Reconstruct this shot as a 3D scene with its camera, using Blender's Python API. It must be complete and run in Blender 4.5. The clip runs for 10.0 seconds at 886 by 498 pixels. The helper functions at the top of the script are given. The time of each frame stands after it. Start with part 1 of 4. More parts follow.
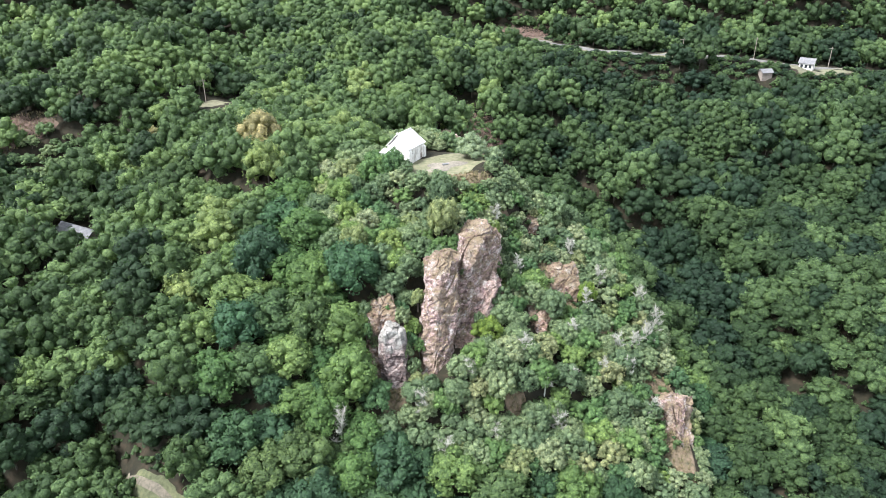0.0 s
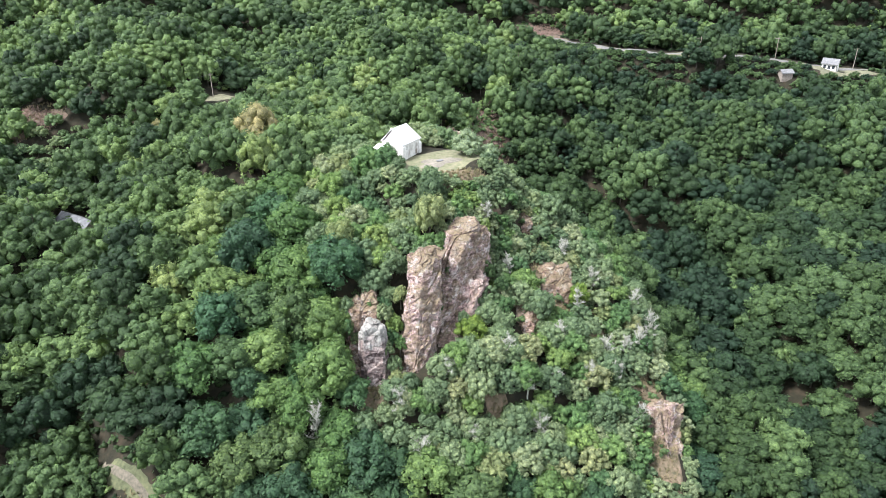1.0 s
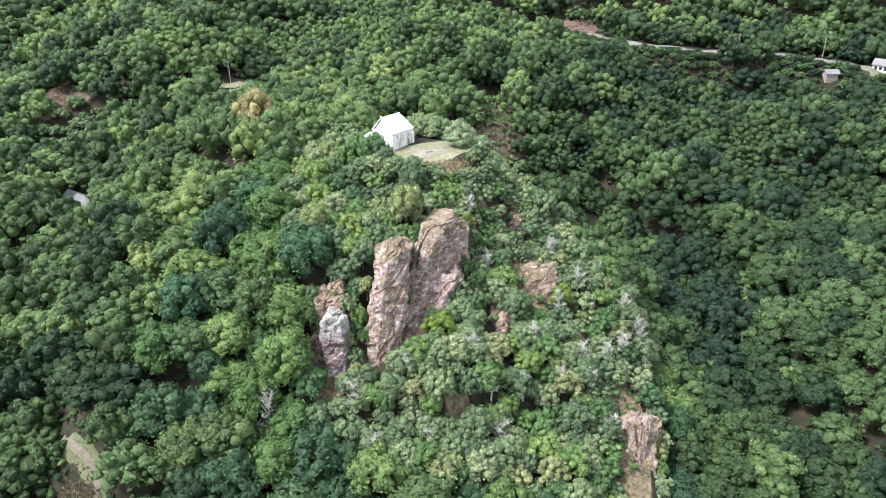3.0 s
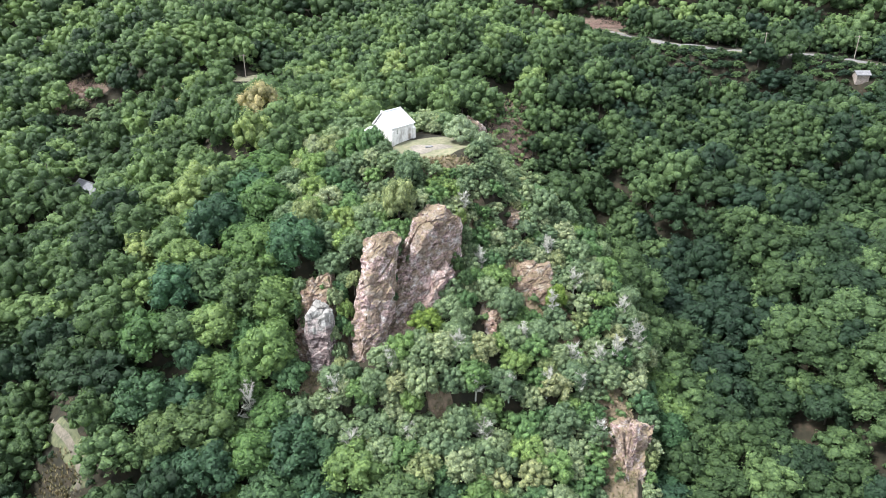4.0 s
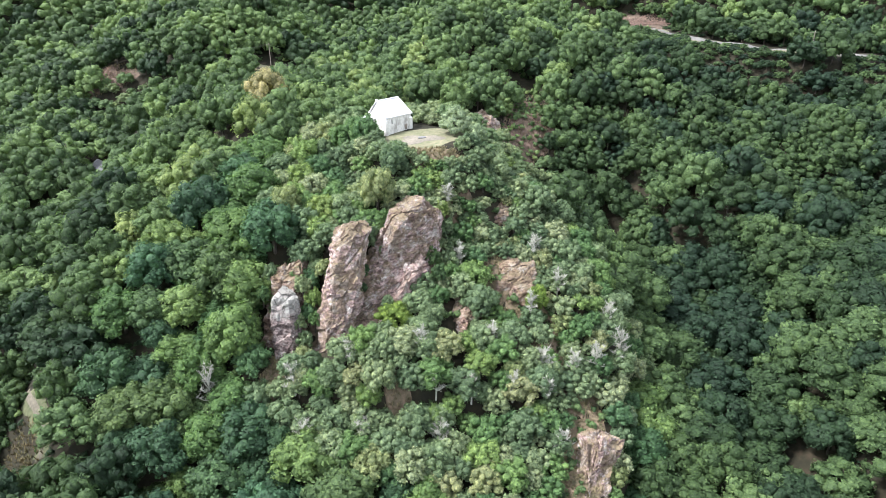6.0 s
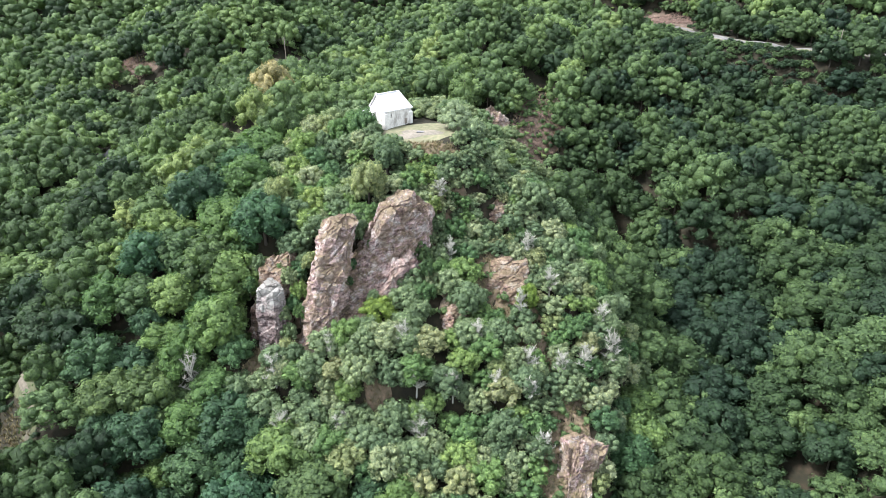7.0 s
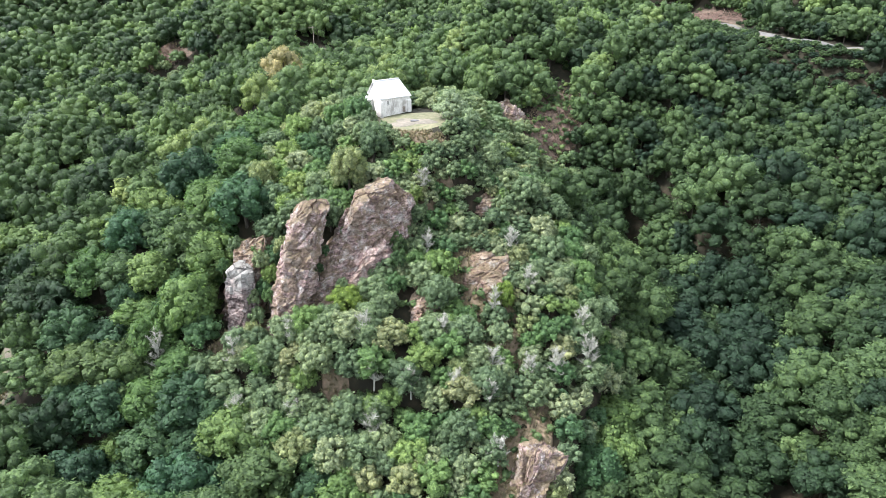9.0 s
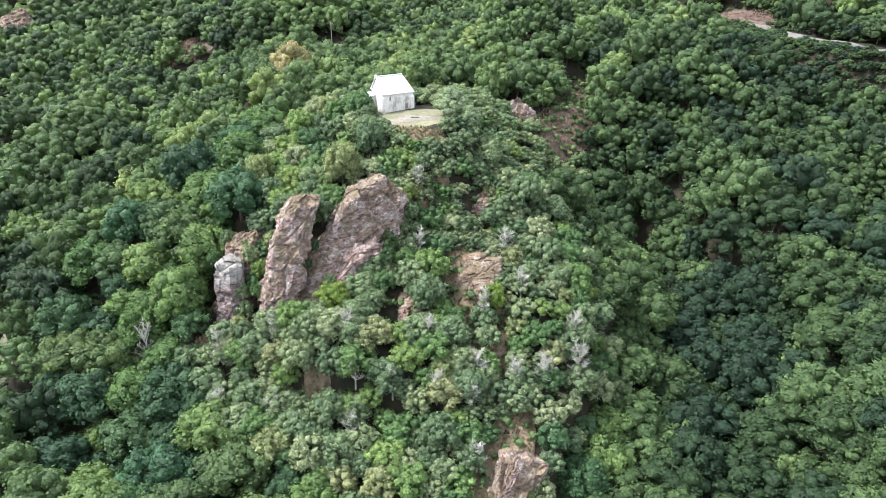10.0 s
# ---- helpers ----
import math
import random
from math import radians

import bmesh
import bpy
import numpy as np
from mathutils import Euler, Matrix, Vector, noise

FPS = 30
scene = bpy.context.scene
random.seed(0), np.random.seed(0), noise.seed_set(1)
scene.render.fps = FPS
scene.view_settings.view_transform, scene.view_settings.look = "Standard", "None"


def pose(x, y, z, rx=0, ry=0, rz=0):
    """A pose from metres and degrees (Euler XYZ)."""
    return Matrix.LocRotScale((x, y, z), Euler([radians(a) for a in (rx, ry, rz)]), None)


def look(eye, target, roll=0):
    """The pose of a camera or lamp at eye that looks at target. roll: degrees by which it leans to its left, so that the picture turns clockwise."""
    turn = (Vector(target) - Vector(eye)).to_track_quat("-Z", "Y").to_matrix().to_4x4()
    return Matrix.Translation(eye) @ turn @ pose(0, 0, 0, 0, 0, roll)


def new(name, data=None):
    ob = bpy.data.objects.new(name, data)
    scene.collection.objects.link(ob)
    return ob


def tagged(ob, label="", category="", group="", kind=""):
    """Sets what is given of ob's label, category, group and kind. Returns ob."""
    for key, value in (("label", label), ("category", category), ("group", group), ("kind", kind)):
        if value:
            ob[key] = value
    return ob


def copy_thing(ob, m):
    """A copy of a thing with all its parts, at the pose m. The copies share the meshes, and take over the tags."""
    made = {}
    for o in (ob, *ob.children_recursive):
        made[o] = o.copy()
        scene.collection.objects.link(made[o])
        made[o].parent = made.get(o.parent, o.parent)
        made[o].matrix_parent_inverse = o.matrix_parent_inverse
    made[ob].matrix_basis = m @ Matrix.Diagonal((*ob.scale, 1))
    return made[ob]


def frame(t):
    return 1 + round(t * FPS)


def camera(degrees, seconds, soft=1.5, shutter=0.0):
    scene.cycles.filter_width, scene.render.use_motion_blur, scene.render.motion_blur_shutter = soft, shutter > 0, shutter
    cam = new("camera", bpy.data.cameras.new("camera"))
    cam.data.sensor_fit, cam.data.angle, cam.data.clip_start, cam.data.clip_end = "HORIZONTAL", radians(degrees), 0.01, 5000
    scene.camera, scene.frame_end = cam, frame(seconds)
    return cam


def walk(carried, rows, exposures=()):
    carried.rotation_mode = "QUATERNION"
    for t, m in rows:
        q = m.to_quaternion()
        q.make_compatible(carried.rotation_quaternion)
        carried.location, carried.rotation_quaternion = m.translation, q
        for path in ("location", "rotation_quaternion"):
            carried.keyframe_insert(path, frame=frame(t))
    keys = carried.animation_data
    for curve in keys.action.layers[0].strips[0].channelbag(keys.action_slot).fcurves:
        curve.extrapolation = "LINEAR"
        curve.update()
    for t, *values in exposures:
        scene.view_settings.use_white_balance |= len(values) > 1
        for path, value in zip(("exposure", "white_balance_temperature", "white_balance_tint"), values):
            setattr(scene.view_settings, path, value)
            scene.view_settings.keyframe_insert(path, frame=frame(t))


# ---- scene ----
# ===== camera and its walk: a drone circling a wooded rocky spur =====
cam = camera(64.5, 10.0, soft=0.8)
METRES, EYE, TILT, LEAN, TURN = 100.0, 120.0, -26.0, 0.0, 0.0
ROWS = [
    (0.0, 0.0, 0.0, 0.0, 0.0, 0.0, 0.0),
    (0.5, 0.0505, 0.0132, -0.0034, 1.41, 0.02, -0.65),
    (1.0, 0.1001, 0.0273, -0.0064, 2.7, 0.03, -1.27),
    (1.5, 0.149, 0.0423, -0.009, 3.95, 0.03, -1.86),
    (2.0, 0.197, 0.0587, -0.0111, 5.22, -0.01, -2.46),
    (2.5, 0.2445, 0.0766, -0.0131, 6.64, -0.07, -3.16),
    (4.0, 0.3856, 0.136, -0.0151, 11.41, -0.36, -5.39),
    (4.5, 0.4317, 0.1578, -0.0144, 12.9, -0.48, -6.07),
    (5.0, 0.4771, 0.1808, -0.0131, 14.41, -0.62, -6.78),
    (5.5, 0.5212, 0.2046, -0.0112, 15.91, -0.76, -7.46),
    (7.0, 0.6484, 0.2816, -0.0043, 20.59, -1.37, -9.56),
    (7.5, 0.6892, 0.3094, -0.0008, 22.23, -1.63, -10.28),
    (8.0, 0.7288, 0.3384, 0.0028, 23.81, -1.9, -10.98),
    (8.5, 0.7671, 0.3685, 0.0075, 25.3, -2.18, -11.65),
    (9.0, 0.8033, 0.3995, 0.0137, 26.8, -2.5, -12.31),
    (9.5, 0.8371, 0.4314, 0.0214, 28.4, -2.85, -12.98),
    (10.0, 0.8686, 0.4644, 0.0298, 30.11, -3.2, -13.72),
]
walk(cam, [(t, pose(0, 0, EYE, TILT, LEAN, TURN) @ pose(METRES * x, METRES * y, METRES * z, 90 + pitch, roll, yaw)) for t, x, y, z, yaw, pitch, roll in ROWS],
     exposures=[(0.0, 1.35, 6060, 13), (10.0, 1.42, 6090, 14)])

# ===== light: bright overcast, the veiled sun high in the south-west =====
SUN_ELEVATION, SUN_AZIMUTH = 54.0, 243.0      # degrees; azimuth clockwise from +y
world = bpy.data.worlds.new("overcast_sky")
scene.world = world
world.use_nodes = True
wn, wl = world.node_tree.nodes, world.node_tree.links
sky = wn.new("ShaderNodeTexSky")
sky.sky_type = "NISHITA"
sky.sun_disc = False
sky.sun_elevation = radians(SUN_ELEVATION)
sky.sun_rotation = radians(SUN_AZIMUTH)
sky.air_density, sky.dust_density, sky.ozone_density = 1.0, 4.0, 1.0
cloud = wn.new("ShaderNodeMixRGB")            # the cloud cover greys the blue of the sky
cloud.inputs[0].default_value = 0.72
cloud.inputs[2].default_value = (8.6, 9.0, 9.2, 1)
wl.new(sky.outputs[0], cloud.inputs[1])
wl.new(cloud.outputs[0], wn["Background"].inputs["Color"])
wn["Background"].inputs["Strength"].default_value = 0.125

sun_data = bpy.data.lights.new("veiled_sun", "SUN")
sun_data.energy, sun_data.angle, sun_data.color = 4.7, radians(14), (1.0, 0.97, 0.92)
sun = new("veiled_sun", sun_data)
a, e = radians(SUN_AZIMUTH), radians(SUN_ELEVATION)
sun.matrix_world = look((math.sin(a) * math.cos(e) * 200, math.cos(a) * math.cos(e) * 200, math.sin(e) * 200), (0, 0, 0))


# ===== materials =====
def material(name, rough=0.9):
    m = bpy.data.materials.new(name)
    m.use_nodes = True
    n, l = m.node_tree.nodes, m.node_tree.links
    b = n["Principled BSDF"]
    b.inputs["Roughness"].default_value = rough
    b.inputs["Specular IOR Level"].default_value = 0.25
    return m, n, l, b


def noise_node(n, l, scale, detail=6.0, rough=0.6, stretch=None):
    co = n.new("ShaderNodeTexCoord")
    t = n.new("ShaderNodeTexNoise")
    t.inputs["Scale"].default_value = scale
    t.inputs["Detail"].default_value = detail
    t.inputs["Roughness"].default_value = rough
    if stretch:
        mp = n.new("ShaderNodeMapping")
        mp.inputs["Scale"].default_value = stretch[:3]
        if len(stretch) > 3:
            mp.inputs["Rotation"].default_value = [radians(q) for q in stretch[3:]]
        l.new(co.outputs["Object"], mp.inputs["Vector"])
        l.new(mp.outputs[0], t.inputs["Vector"])
    else:
        l.new(co.outputs["Object"], t.inputs["Vector"])
    return t


def ramp_node(n, l, source, stops):
    r = n.new("ShaderNodeValToRGB")
    while len(r.color_ramp.elements) < len(stops):
        r.color_ramp.elements.new(0.5)
    for el, (p, c) in zip(r.color_ramp.elements, stops):
        el.position, el.color = p, (*c, 1)
    l.new(source, r.inputs[0])
    return r


def mix_node(n, l, kind, fac, one, two):
    x = n.new("ShaderNodeMixRGB")
    x.blend_type = kind
    for sock, v in zip(x.inputs, (fac, one, two)):
        if isinstance(v, (int, float)):
            sock.default_value = v
        elif isinstance(v, tuple):
            sock.default_value = (*v, 1)
        else:
            l.new(v, sock)
    return x.outputs[0]


def bump_node(n, l, b, height, strength, dist):
    u = n.new("ShaderNodeBump")
    u.inputs["Strength"].default_value = strength
    u.inputs["Distance"].default_value = dist
    l.new(height, u.inputs["Height"])
    l.new(u.outputs[0], b.inputs["Normal"])


def leaf_material(name, stops, per_tree=True, leaf=4.0):
    """Leaves: a tint for each tree, a little change from spray to spray, some light let through."""
    m, n, l, b = material(name, 0.62)
    b.inputs["Specular IOR Level"].default_value = 0.22
    if per_tree:
        src = n.new("ShaderNodeObjectInfo").outputs["Random"]
    else:
        at = n.new("ShaderNodeAttribute")
        at.attribute_name = "tint"
        src = at.outputs["Fac"]
    col = ramp_node(n, l, src, stops).outputs[0]
    isl = n.new("ShaderNodeNewGeometry").outputs["Random Per Island"]
    vary = ramp_node(n, l, isl, [(0.0, (0.66, 0.70, 0.66)), (0.5, (1.0, 1.0, 1.0)), (1.0, (1.42, 1.36, 1.28))]).outputs[0]
    col = mix_node(n, l, "MULTIPLY", 1.0, col, vary)
    bunch = ramp_node(n, l, noise_node(n, l, leaf * 0.55, 4.0, 0.68).outputs[0], [(0.34, (0.55, 0.60, 0.60)), (0.5, (1.0, 1.0, 1.0)), (0.66, (1.55, 1.48, 1.32))]).outputs[0]
    col = mix_node(n, l, "MULTIPLY", 1.0, col, bunch)
    l.new(col, b.inputs["Base Color"])
    tr = n.new("ShaderNodeBsdfTranslucent")
    l.new(mix_node(n, l, "MULTIPLY", 1.0, col, (1.1, 1.2, 0.75)), tr.inputs["Color"])
    sh = n.new("ShaderNodeMixShader")
    sh.inputs[0].default_value = 0.33
    l.new(b.outputs[0], sh.inputs[1])
    l.new(tr.outputs[0], sh.inputs[2])
    bump_node(n, l, b, noise_node(n, l, leaf * 0.6, 4.0, 0.65).outputs[0], 0.9, 0.34)
    gaps = noise_node(n, l, leaf * 1.0, 4.0, 0.75)    # the gaps between the leaves of a spray
    cut = n.new("ShaderNodeMath")
    cut.operation = "GREATER_THAN"
    cut.inputs[1].default_value = 0.43
    l.new(gaps.outputs[0], cut.inputs[0])
    clear = n.new("ShaderNodeBsdfTransparent")
    both = n.new("ShaderNodeMixShader")
    l.new(cut.outputs[0], both.inputs[0])
    l.new(clear.outputs[0], both.inputs[1])
    l.new(sh.outputs[0], both.inputs[2])
    l.new(both.outputs[0], n["Material Output"].inputs["Surface"])
    return m


def plain_material(name, dark, light, scale, rough=0.9, bump=0.4, dist=0.05, stretch=None):
    m, n, l, b = material(name, rough)
    t = noise_node(n, l, scale, stretch=stretch)
    big = noise_node(n, l, scale * 0.13, 3.0)
    c = ramp_node(n, l, t.outputs[0], [(0.32, dark), (0.68, light)]).outputs[0]
    v = ramp_node(n, l, big.outputs[0], [(0.3, (0.75, 0.75, 0.75)), (0.7, (1.15, 1.13, 1.1))]).outputs[0]
    l.new(mix_node(n, l, "MULTIPLY", 1.0, c, v), b.inputs["Base Color"])
    bump_node(n, l, b, t.outputs[0], bump, dist)
    return m


GREEN = [(0.0, (0.054, 0.106, 0.052)), (0.3, (0.070, 0.130, 0.050)), (0.65, (0.100, 0.166, 0.058)), (0.88, (0.126, 0.188, 0.060)), (1.0, (0.148, 0.196, 0.064))]
FOREST = [(0.0, (0.034, 0.078, 0.042)), (0.25, (0.040, 0.084, 0.030)), (0.55, (0.062, 0.114, 0.036)), (0.82, (0.086, 0.138, 0.046)), (1.0, (0.102, 0.152, 0.052))]
DEEP = [(0.0, (0.025, 0.056, 0.032)), (0.6, (0.036, 0.074, 0.034)), (1.0, (0.066, 0.102, 0.038))]
GREY = [(0.0, (0.074, 0.116, 0.064)), (0.5, (0.114, 0.162, 0.086)), (0.85, (0.154, 0.196, 0.106)), (1.0, (0.190, 0.224, 0.130))]
PALE = [(0.0, (0.142, 0.180, 0.078)), (1.0, (0.200, 0.216, 0.116))]
SILVER = [(0.0, (0.150, 0.205, 0.125)), (1.0, (0.165, 0.215, 0.130))]
RUST = [(0.0, (0.212, 0.200, 0.098)), (1.0, (0.230, 0.208, 0.106))]
leaf_green = leaf_material("leaves_green", GREEN)
leaf_forest = leaf_material("leaves_forest_green", FOREST)
leaf_deep = leaf_material("leaves_deep_green", DEEP)
leaf_grey = leaf_material("leaves_grey_green", GREY)
leaf_pale = leaf_material("leaves_pale_yellow", PALE)
leaf_silver = leaf_material("leaves_silver_green", SILVER)
leaf_bright = leaf_material("leaves_bright_green", [(0.0, (0.105, 0.165, 0.035)), (1.0, (0.130, 0.185, 0.040))])
leaf_rust = leaf_material("leaves_rusty", RUST)
# low tints hold the shade across the ravine, the lowest a bluish haze
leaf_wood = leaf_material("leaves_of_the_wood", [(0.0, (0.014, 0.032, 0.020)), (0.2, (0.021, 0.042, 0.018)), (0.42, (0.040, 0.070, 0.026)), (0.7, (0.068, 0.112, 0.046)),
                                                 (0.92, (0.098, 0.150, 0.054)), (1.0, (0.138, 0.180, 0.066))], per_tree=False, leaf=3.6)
leaf_scrub = leaf_material("leaves_of_the_scrub", [(0.0, (0.060, 0.102, 0.052)), (0.6, (0.096, 0.146, 0.070)), (1.0, (0.144, 0.184, 0.094))], per_tree=False, leaf=3.0)
bark = plain_material("bark", (0.03, 0.026, 0.02), (0.09, 0.08, 0.065), 3.0, stretch=(1, 1, 0.2))
bark_pale = plain_material("lichened_dead_wood", (0.24, 0.25, 0.21), (0.46, 0.46, 0.41), 3.0, stretch=(1, 1, 0.3))
grass = plain_material("dry_grass", (0.080, 0.084, 0.050), (0.145, 0.140, 0.095), 1.1, bump=0.6)
terrace_grass = plain_material("dry_mown_grass", (0.080, 0.092, 0.048), (0.160, 0.148, 0.098), 0.9, bump=0.7)
worn = plain_material("worn_stony_ground", (0.105, 0.096, 0.076), (0.185, 0.168, 0.140), 1.6, bump=0.7)
earth = plain_material("bare_brown_earth", (0.050, 0.048, 0.026), (0.165, 0.122, 0.086), 0.9, bump=0.8, dist=0.15)
felled = plain_material("felled_reddish_earth", (0.040, 0.034, 0.024), (0.135, 0.096, 0.074), 0.9, bump=0.9, dist=0.3)
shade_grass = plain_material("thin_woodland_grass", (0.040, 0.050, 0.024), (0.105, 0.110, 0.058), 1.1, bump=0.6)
gravel = plain_material("pale_gravel", (0.062, 0.058, 0.042), (0.130, 0.115, 0.088), 1.6)
asphalt = plain_material("worn_grey_asphalt", (0.075, 0.074, 0.072), (0.135, 0.132, 0.127), 1.5)
roof_mat = plain_material("pale_roof_sheet", (0.50, 0.515, 0.53), (0.62, 0.63, 0.64), 1.2, rough=0.6, bump=0.15, dist=0.02)
slate = plain_material("grey_slate", (0.085, 0.088, 0.092), (0.17, 0.17, 0.175), 2.0, rough=0.7)
pale_slate = plain_material("weathered_pale_slate", (0.065, 0.068, 0.073), (0.135, 0.138, 0.145), 1.2, rough=0.85)
timber = plain_material("weathered_timber", (0.14, 0.12, 0.10), (0.28, 0.25, 0.22), 4.0)
dark_hole = plain_material("dark_interior", (0.01, 0.01, 0.01), (0.02, 0.02, 0.02), 2.0)
glass_m, gn, gl, gb = material("window_glass", 0.08)
gb.inputs["Base Color"].default_value = (0.03, 0.035, 0.04, 1)


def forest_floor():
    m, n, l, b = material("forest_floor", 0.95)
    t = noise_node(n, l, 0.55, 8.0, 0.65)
    # darker than litter and earth: the shade between the trees is in these colours
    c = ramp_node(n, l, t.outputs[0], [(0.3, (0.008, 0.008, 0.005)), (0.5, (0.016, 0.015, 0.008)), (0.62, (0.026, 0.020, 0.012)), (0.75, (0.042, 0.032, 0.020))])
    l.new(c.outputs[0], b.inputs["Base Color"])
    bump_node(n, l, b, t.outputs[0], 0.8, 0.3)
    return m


def plaster():
    m, n, l, b = material("stained_white_plaster", 0.85)
    t = noise_node(n, l, 3.0, 6.0, 0.6, (1, 1, 0.45))
    big = noise_node(n, l, 0.55, 4.0, 0.6, (1, 1, 0.5))
    c = ramp_node(n, l, t.outputs[0], [(0.3, (0.45, 0.435, 0.40)), (0.55, (0.62, 0.61, 0.575)), (1.0, (0.72, 0.71, 0.68))]).outputs[0]
    s = ramp_node(n, l, big.outputs[0], [(0.52, (0, 0, 0)), (0.66, (0.75, 0.75, 0.75))]).outputs[0]
    l.new(mix_node(n, l, "MIX", s, c, (0.24, 0.225, 0.20)), b.inputs["Base Color"])
    bump_node(n, l, b, t.outputs[0], 0.3, 0.03)
    return m


def rock_material(name, low, mid, high, lichen, moss=0.5, capped=None):
    """Purplish schist: banded stone, pale lichen where it looks up to the sky, dry grass and moss on the ledges."""
    m, n, l, b = material(name, 0.92)
    fine = noise_node(n, l, 1.3, 9.0, 0.7)
    band = noise_node(n, l, 0.42, 9.0, 0.68, (1.0, 1.0, 3.2, 20, -28, 0))
    spot = noise_node(n, l, 0.55, 9.0, 0.74)
    c = ramp_node(n, l, band.outputs[0], [(0.40, low), (0.5, mid), (0.60, high)]).outputs[0]
    g = ramp_node(n, l, fine.outputs[0], [(0.38, (0.42, 0.40, 0.40)), (0.5, (0.95, 0.95, 0.95)), (0.62, (1.5, 1.46, 1.40))]).outputs[0]
    c = mix_node(n, l, "MULTIPLY", 1.0, c, g)
    k = ramp_node(n, l, spot.outputs[0], [(0.60 - 0.22 * lichen, (0, 0, 0)), (0.72 - 0.22 * lichen, (0.8, 0.8, 0.8))]).outputs[0]
    c = mix_node(n, l, "MIX", k, c, (0.46, 0.44, 0.41))
    if capped:
        at = n.new("ShaderNodeSeparateXYZ")
        l.new(n.new("ShaderNodeTexCoord").outputs["Object"], at.inputs[0])
        up = n.new("ShaderNodeMapRange")
        up.inputs["From Min"].default_value, up.inputs["From Max"].default_value = capped
        l.new(at.outputs["Z"], up.inputs["Value"])
        both = n.new("ShaderNodeMath")
        both.operation = "MULTIPLY_ADD"
        both.inputs[1].default_value = 1.4
        l.new(spot.outputs[0], both.inputs[0])
        l.new(up.outputs[0], both.inputs[2])
        k2 = ramp_node(n, l, both.outputs[0], [(1.05, (0, 0, 0)), (1.3, (0.9, 0.9, 0.9))])
        k2.color_ramp.elements[0].position, k2.color_ramp.elements[1].position = 0.62, 0.80
        half = n.new("ShaderNodeMath")
        half.operation = "MULTIPLY"
        half.inputs[1].default_value = 0.5
        l.new(both.outputs[0], half.inputs[0])
        l.new(half.outputs[0], k2.inputs[0])
        c = mix_node(n, l, "MIX", k2.outputs[0], c, (0.27, 0.27, 0.25))
    turf = noise_node(n, l, 0.28, 7.0, 0.7)
    tk = ramp_node(n, l, turf.outputs[0], [(0.47, (0, 0, 0)), (0.54, (moss * 0.9, moss * 0.9, moss * 0.9))]).outputs[0]
    c = mix_node(n, l, "MIX", tk, c, mix_node(n, l, "MIX", fine.outputs[0], (0.075, 0.060, 0.034), (0.180, 0.130, 0.084)))
    geo = n.new("ShaderNodeNewGeometry")
    sep = n.new("ShaderNodeSeparateXYZ")
    l.new(geo.outputs["Normal"], sep.inputs[0])
    add = n.new("ShaderNodeMath")
    add.operation = "MULTIPLY_ADD"
    add.inputs[1].default_value = 0.55
    l.new(fine.outputs[0], add.inputs[0])
    l.new(sep.outputs["Z"], add.inputs[2])
    ledge = ramp_node(n, l, add.outputs[0], [(0.74, (0, 0, 0)), (0.92, (moss, moss, moss))]).outputs[0]
    c = mix_node(n, l, "MIX", ledge, c, mix_node(n, l, "MIX", fine.outputs[0], (0.080, 0.072, 0.036), (0.200, 0.152, 0.092)))
    mp = n.new("ShaderNodeMapping")
    mp.inputs["Scale"].default_value = (0.28, 0.28, 1.0)
    mp.inputs["Rotation"].default_value = (radians(24), radians(-30), 0.3)
    warp = noise_node(n, l, 0.8, 3.0)
    push = n.new("ShaderNodeVectorMath")
    push.operation = "MULTIPLY_ADD"
    push.inputs[1].default_value = (1.6, 1.6, 1.6)
    l.new(warp.outputs[1], push.inputs[0])
    l.new(n.new("ShaderNodeTexCoord").outputs["Object"], push.inputs[2])
    l.new(push.outputs[0], mp.inputs["Vector"])
    vor = n.new("ShaderNodeTexVoronoi")
    vor.feature = "DISTANCE_TO_EDGE"
    vor.inputs["Scale"].default_value = 0.6
    l.new(mp.outputs[0], vor.inputs["Vector"])
    line = ramp_node(n, l, vor.outputs["Distance"], [(0.0, (0.30, 0.28, 0.28)), (0.035, (1, 1, 1))]).outputs[0]
    c = mix_node(n, l, "MULTIPLY", 0.8, c, line)
    thin = n.new("ShaderNodeTexVoronoi")
    thin.feature = "DISTANCE_TO_EDGE"
    thin.inputs["Scale"].default_value = 1.5
    l.new(mp.outputs[0], thin.inputs["Vector"])
    c = mix_node(n, l, "MULTIPLY", 0.6, c, ramp_node(n, l, thin.outputs["Distance"], [(0.0, (0.35, 0.33, 0.33)), (0.05, (1, 1, 1))]).outputs[0])
    l.new(c, b.inputs["Base Color"])
    small = noise_node(n, l, 3.4, 8.0, 0.7)
    bump_node(n, l, b, small.outputs[0], 1.0, 0.28)
    return m


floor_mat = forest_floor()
plaster_mat = plaster()
rock_pink = rock_material("purplish_schist", (0.125, 0.085, 0.080), (0.265, 0.190, 0.180), (0.395, 0.310, 0.292), 0.50, 0.75)
rock_bare = rock_material("bare_pink_schist", (0.165, 0.110, 0.106), (0.320, 0.225, 0.216), (0.440, 0.340, 0.326), 0.42, 0.4)
rock_white = rock_material("lichened_white_schist", (0.085, 0.064, 0.064), (0.170, 0.132, 0.128), (0.27, 0.23, 0.22), 0.25, 0.1, (34.0, 44.0))
rock_red = rock_material("reddish_broken_schist", (0.095, 0.060, 0.048), (0.190, 0.128, 0.104), (0.290, 0.215, 0.184), 0.42, 0.6)


